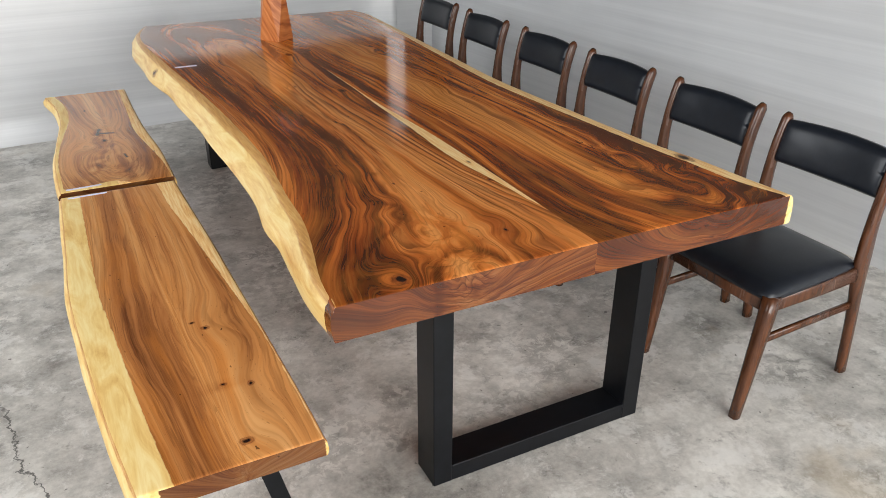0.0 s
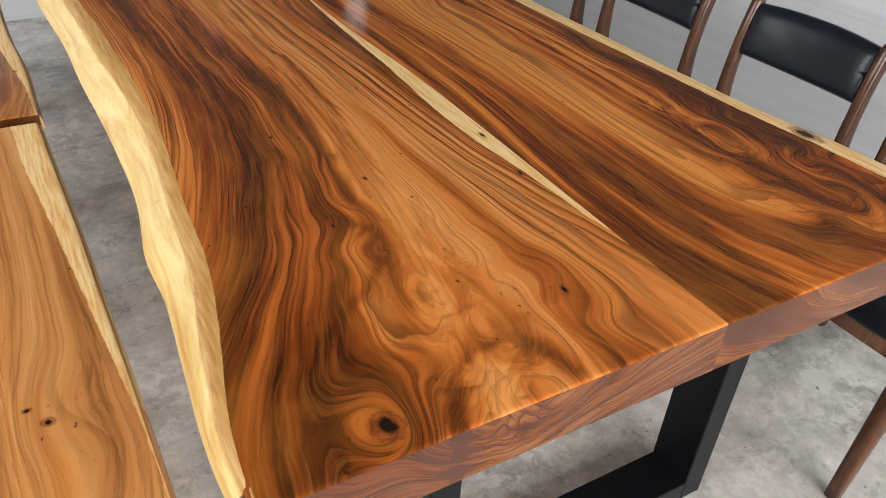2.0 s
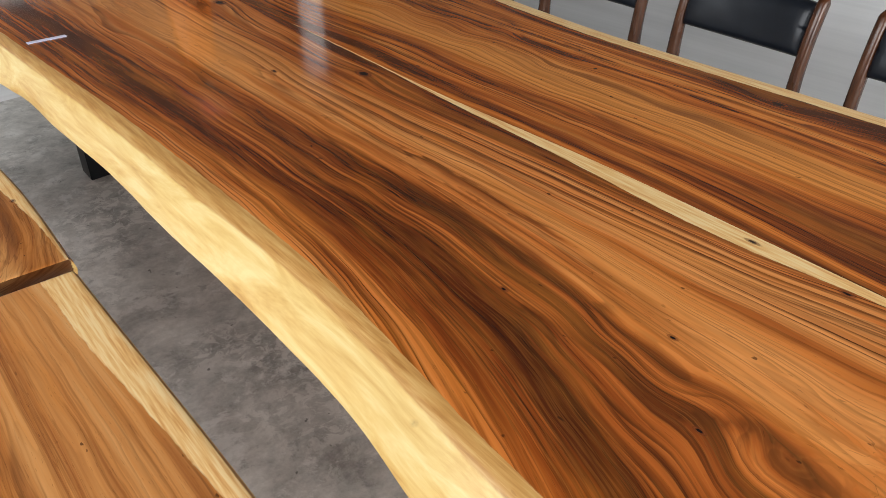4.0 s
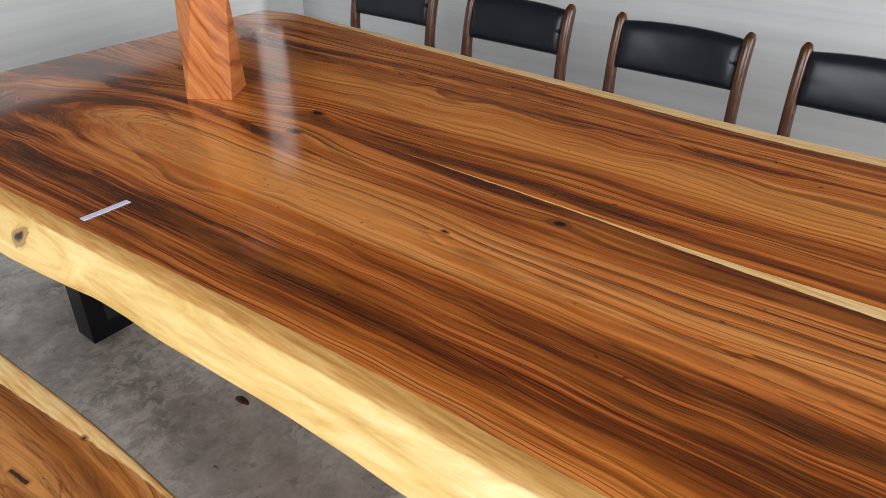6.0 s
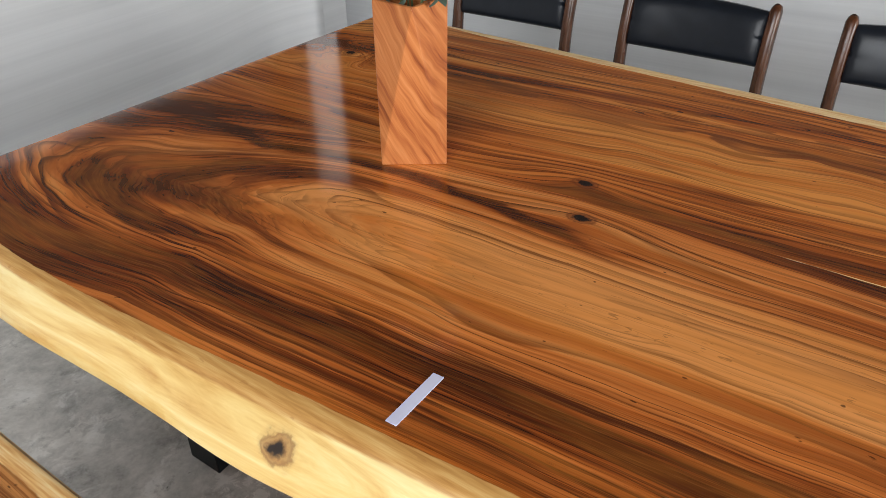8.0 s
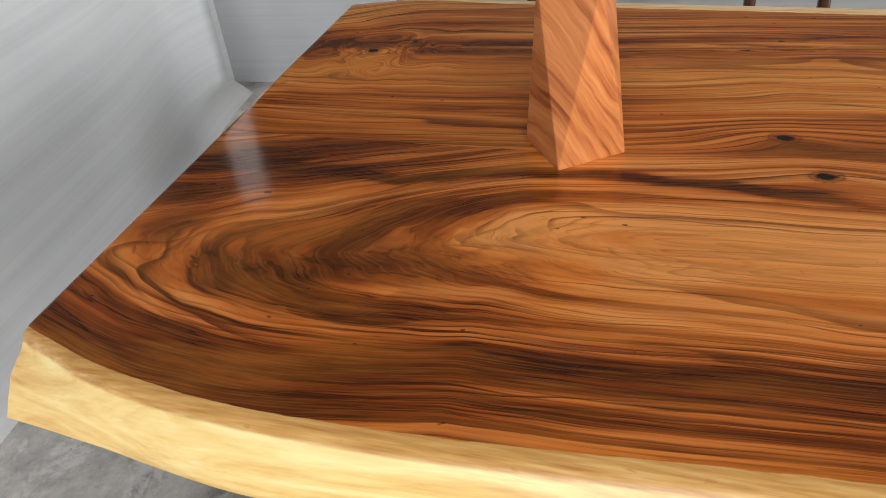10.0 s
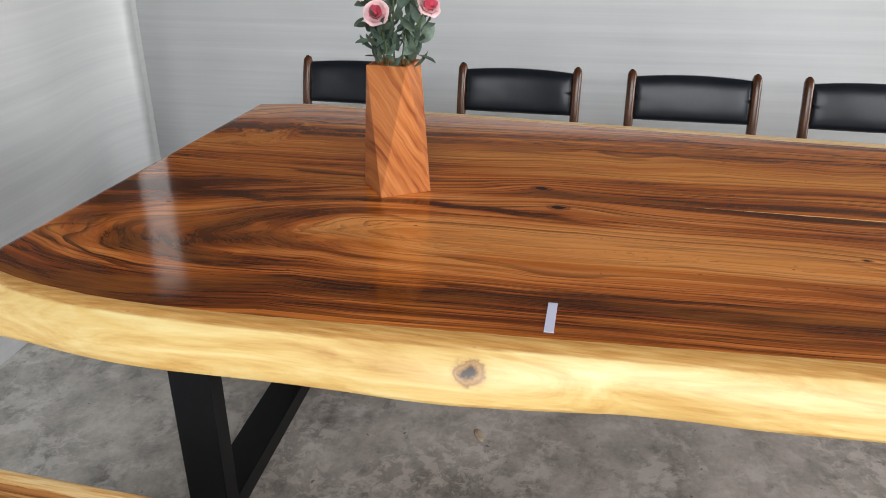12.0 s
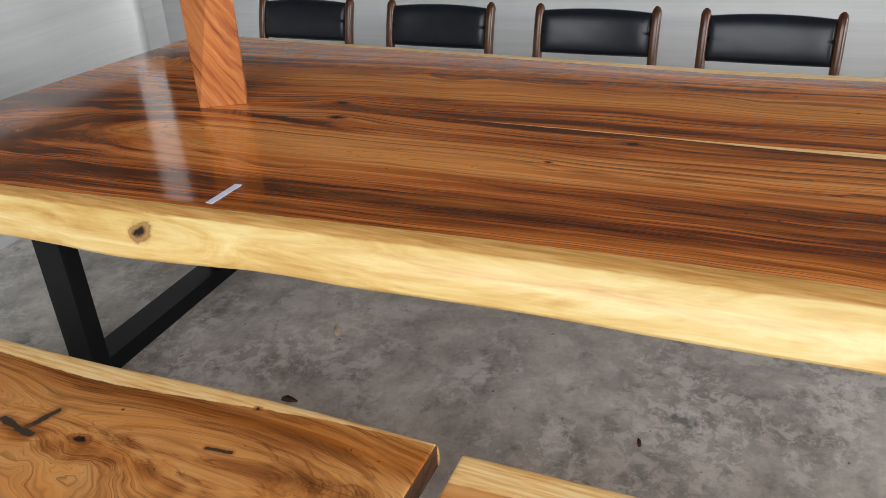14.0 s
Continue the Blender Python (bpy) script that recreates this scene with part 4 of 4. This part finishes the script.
# ---- vase with roses ----
def vase():
    v = tagged(new("vase"), "faceted twisted wooden vase with striped grain", "vase")
    m = Nodes("vase_wood")
    pos = m.node("ShaderNodeTexCoord").outputs["Object"]
    dot = m.node("ShaderNodeVectorMath", operation="DOT_PRODUCT")
    m.put(dot.inputs[0], m.vec("ADD", pos, m.vec("MULTIPLY", m.noise(pos, 9.0, 2, 0.5, 0.0, True), (0.03, 0.03, 0.03))))
    dot.inputs[1].default_value = (0.50, -0.70, 0.50)
    band = dot.outputs["Value"]
    x, y, z = m.xyz(pos)
    n = m.noise(m.join(m.math("MULTIPLY", band, 68.0), m.math("MULTIPLY", z, 4.0), m.math("MULTIPLY", x, 4.0)), 1.0, 4, 0.62)
    n2 = m.noise(m.join(m.math("MULTIPLY", band, 420.0), m.math("MULTIPLY", z, 14.0), m.math("MULTIPLY", y, 14.0)), 1.0, 3)
    col = m.ramp(n, ((0.34, (0.20, 0.050, 0.016)), (0.44, (0.38, 0.115, 0.034)), (0.55, (0.50, 0.175, 0.054)), (0.7, (0.60, 0.24, 0.085))))
    col = m.mix(m.math("MULTIPLY", m.smooth(n2, 0.55, 0.7), 0.22), col, (0.26, 0.075, 0.022))
    wood = m.done(col, 0.40, Specular_IOR_Level=0.22)
    bm = bmesh.new()
    h, rings = 0.280, []
    for z, size, turn in ((0.0, 0.117, -54.4), (h, 0.090, -54.4 - 40)):
        ring = []
        for k in range(4):
            a = radians(turn + 45 + 90 * k)
            ring.append(bm.verts.new((size / math.sqrt(2) * math.cos(a), size / math.sqrt(2) * math.sin(a), z)))
        rings.append(ring)
    lo, hi = rings
    inner = [bm.verts.new((x.co.x * 0.86, x.co.y * 0.86, h)) for x in hi]
    for k in range(4):
        j = (k + 1) % 4
        bm.faces.new((lo[k], lo[j], hi[j]))
        bm.faces.new((lo[k], hi[j], hi[k]))
        bm.faces.new((hi[k], hi[j], inner[j], inner[k]))
    bm.faces.new(lo[::-1])
    cup = bmesh.new()
    rims = [[cup.verts.new((c.co.x * f, c.co.y * f, z)) for c in inner] for f, z in ((0.995, h - 0.001), (0.93, h - 0.11))]
    for k in range(4):
        j = (k + 1) % 4
        cup.faces.new((rims[0][k], rims[0][j], rims[1][j], rims[1][k]))
    cup.faces.new(rims[1])
    part("hollow", cup, wood, v, "dark hollow inside the vase")
    bmesh.ops.recalc_face_normals(bm, faces=list(bm.faces))
    bmesh.ops.bevel(bm, geom=[e for e in bm.edges if not e.is_boundary], offset=0.0012, segments=1, affect="EDGES")
    part("body", bm, wood, v)
    return v, h


V, VH = vase()
VASE_AT = Vector((0.643, 2.622, TOP))
V.matrix_world = Matrix.Translation(VASE_AT)


def leaf_mesh(bm, base, tip, width, normal, droop):
    d = tip - base
    s = d.cross(normal).normalized()
    n = s.cross(d).normalized()
    rows = []
    for i in range(7):
        t = i / 6
        w = width * math.sin(math.pi * min(1, t * 0.94 + 0.06)) ** 0.8
        c = base + d * t - n * (droop * t * t)
        rows.append([bm.verts.new(c - s * w / 2 + n * w * 0.18), bm.verts.new(c), bm.verts.new(c + s * w / 2 + n * w * 0.18)])
    for a, b in zip(rows, rows[1:]):
        bm.faces.new((a[0], a[1], b[1], b[0]))
        bm.faces.new((a[1], a[2], b[2], b[1]))


def rose(tip, lean, deep, seed):
    """A rose stem standing in the vase, with leaves and a layered bloom."""
    rng = random.Random(seed)
    r = tagged(new("rose"), "pink rose with green leaves standing in the vase", "flower", "roses in the vase")
    base = Vector((lean.x * 0.018, lean.y * 0.018, VH - 0.10))
    pts = [base.lerp(tip, t) + Vector((lean.x, lean.y, 0)) * (-0.014 * math.sin(math.pi * t)) for t in np.linspace(0, 1, 9)]
    part("stem", sweep(pts, [0.0042] * 9, [0.0042] * 9, (1, 0.2, 0), 6, 2), STEM, r)
    for k in range(18):
        t = 0.42 + 0.50 * k / 17
        p = base.lerp(tip, t)
        a = k * 2.4 + seed * 2.1
        out = Vector((math.cos(a), math.sin(a), rng.uniform(0.5, 1.9) if rng.random() < 0.8 else rng.uniform(-0.4, 0.2))).normalized()
        bm = bmesh.new()
        size = rng.uniform(0.030, 0.058)
        stalk = p + out * 0.008
        leaf_mesh(bm, stalk, stalk + out * size, size * rng.uniform(0.40, 0.56), Vector((math.cos(a) + rng.uniform(-0.5, 0.5), math.sin(a) + rng.uniform(-0.5, 0.5), rng.uniform(-0.2, 0.8))), size * rng.uniform(-0.1, 0.35))
        part("leaf", smoothed(bm), LEAF, r)
    face = Vector((-0.62 + 0.5 * lean.x + rng.uniform(-0.15, 0.15), -0.30 + 0.5 * lean.y, 0.62)).normalized()
    nod = Vector((0, 0, 1)).rotation_difference(face).to_matrix()
    for ring, (count, rad, height, open_) in enumerate(((5, 0.020, 0.023, 0.55), (5, 0.0175, 0.027, 0.25), (4, 0.0125, 0.029, 0.05), (3, 0.007, 0.028, 0.0))):
        for k in range(count):
            bm = bmesh.new()
            a0 = 2 * math.pi * k / count + ring * 0.7 + seed
            span = 2 * math.pi / count * 1.35
            grid = []
            for i in range(6):
                t = i / 5
                rr = rad * (0.25 + 0.75 * math.sin(t * math.pi / 2)) + open_ * 0.014 * t * t
                row = []
                for j in range(7):
                    q = -1 + 2 * j / 6
                    zz = height * t * (1 - 0.30 * q * q * t) - open_ * 0.010 * t**3 + 0.0015 * t * math.sin(5 * q + k)
                    a = a0 + span / 2 * q
                    row.append(bm.verts.new(tip + nod @ Vector((rr * math.cos(a), rr * math.sin(a), zz))))
                grid.append(row)
            for a, b in zip(grid, grid[1:]):
                for j in range(6):
                    bm.faces.new((a[j], a[j + 1], b[j + 1], b[j]))
            part("petal", smoothed(bm), PETAL_DEEP if (ring >= 2) == deep else PETAL, r)
    r.matrix_world = Matrix.Translation(VASE_AT)
    return r


for i, (x, y, z, deep) in enumerate(((-0.035, 0.020, 0.115, True), (-0.020, -0.075, 0.130, True), (0.045, 0.045, 0.165, True), (0.050, -0.040, 0.175, True), (0.005, 0.055, 0.150, True), (0.010, -0.005, 0.19, True))):
    rose(Vector((x, y, VH + z - 0.016)), Vector((x, y, 0)).normalized(), deep, i * 1.3 + 1)


# ---- litter on the floor ----
CHIPS = ((0.757, 2.441, 0.026, 30, True), (1.103, 2.052, 0.011, 10, False), (1.044, 2.70, 0.008, 60, False), (0.417, 2.394, 0.024, 100, False), (0.567, 1.476, 0.012, 20, False))


def chip(x, y, size, turn, pale):
    bm = bmesh.new()
    ring = [(size * (1 + 0.25 * math.sin(3 * a)) * math.cos(a), size * 0.45 * math.sin(a)) for a in np.linspace(0, 2 * math.pi, 11)[:-1]]
    low = [bm.verts.new((p, q, 0.0)) for p, q in ring]
    top = [bm.verts.new((p * 0.8, q * 0.8, 0.006 + 0.004 * math.sin(p * 90))) for p, q in ring]
    for k in range(10):
        j = (k + 1) % 10
        bm.faces.new((low[k], low[j], top[j], top[k]))
    bm.faces.new(top)
    bm.faces.new(low[::-1])
    ob = tagged(part("wood_chip", smoothed(bm), SHAVING if pale else CHAIR_WOOD), "pale curled wood shaving on the concrete floor" if pale else "small dark chip of bark on the concrete floor", "wood chip", "chips on the floor")
    ob.matrix_world = pose(x, y, 0.0005, 0, 0, turn)


for cx, cy, size, turn, pale in CHIPS:
    chip(cx, cy, size, turn, pale)
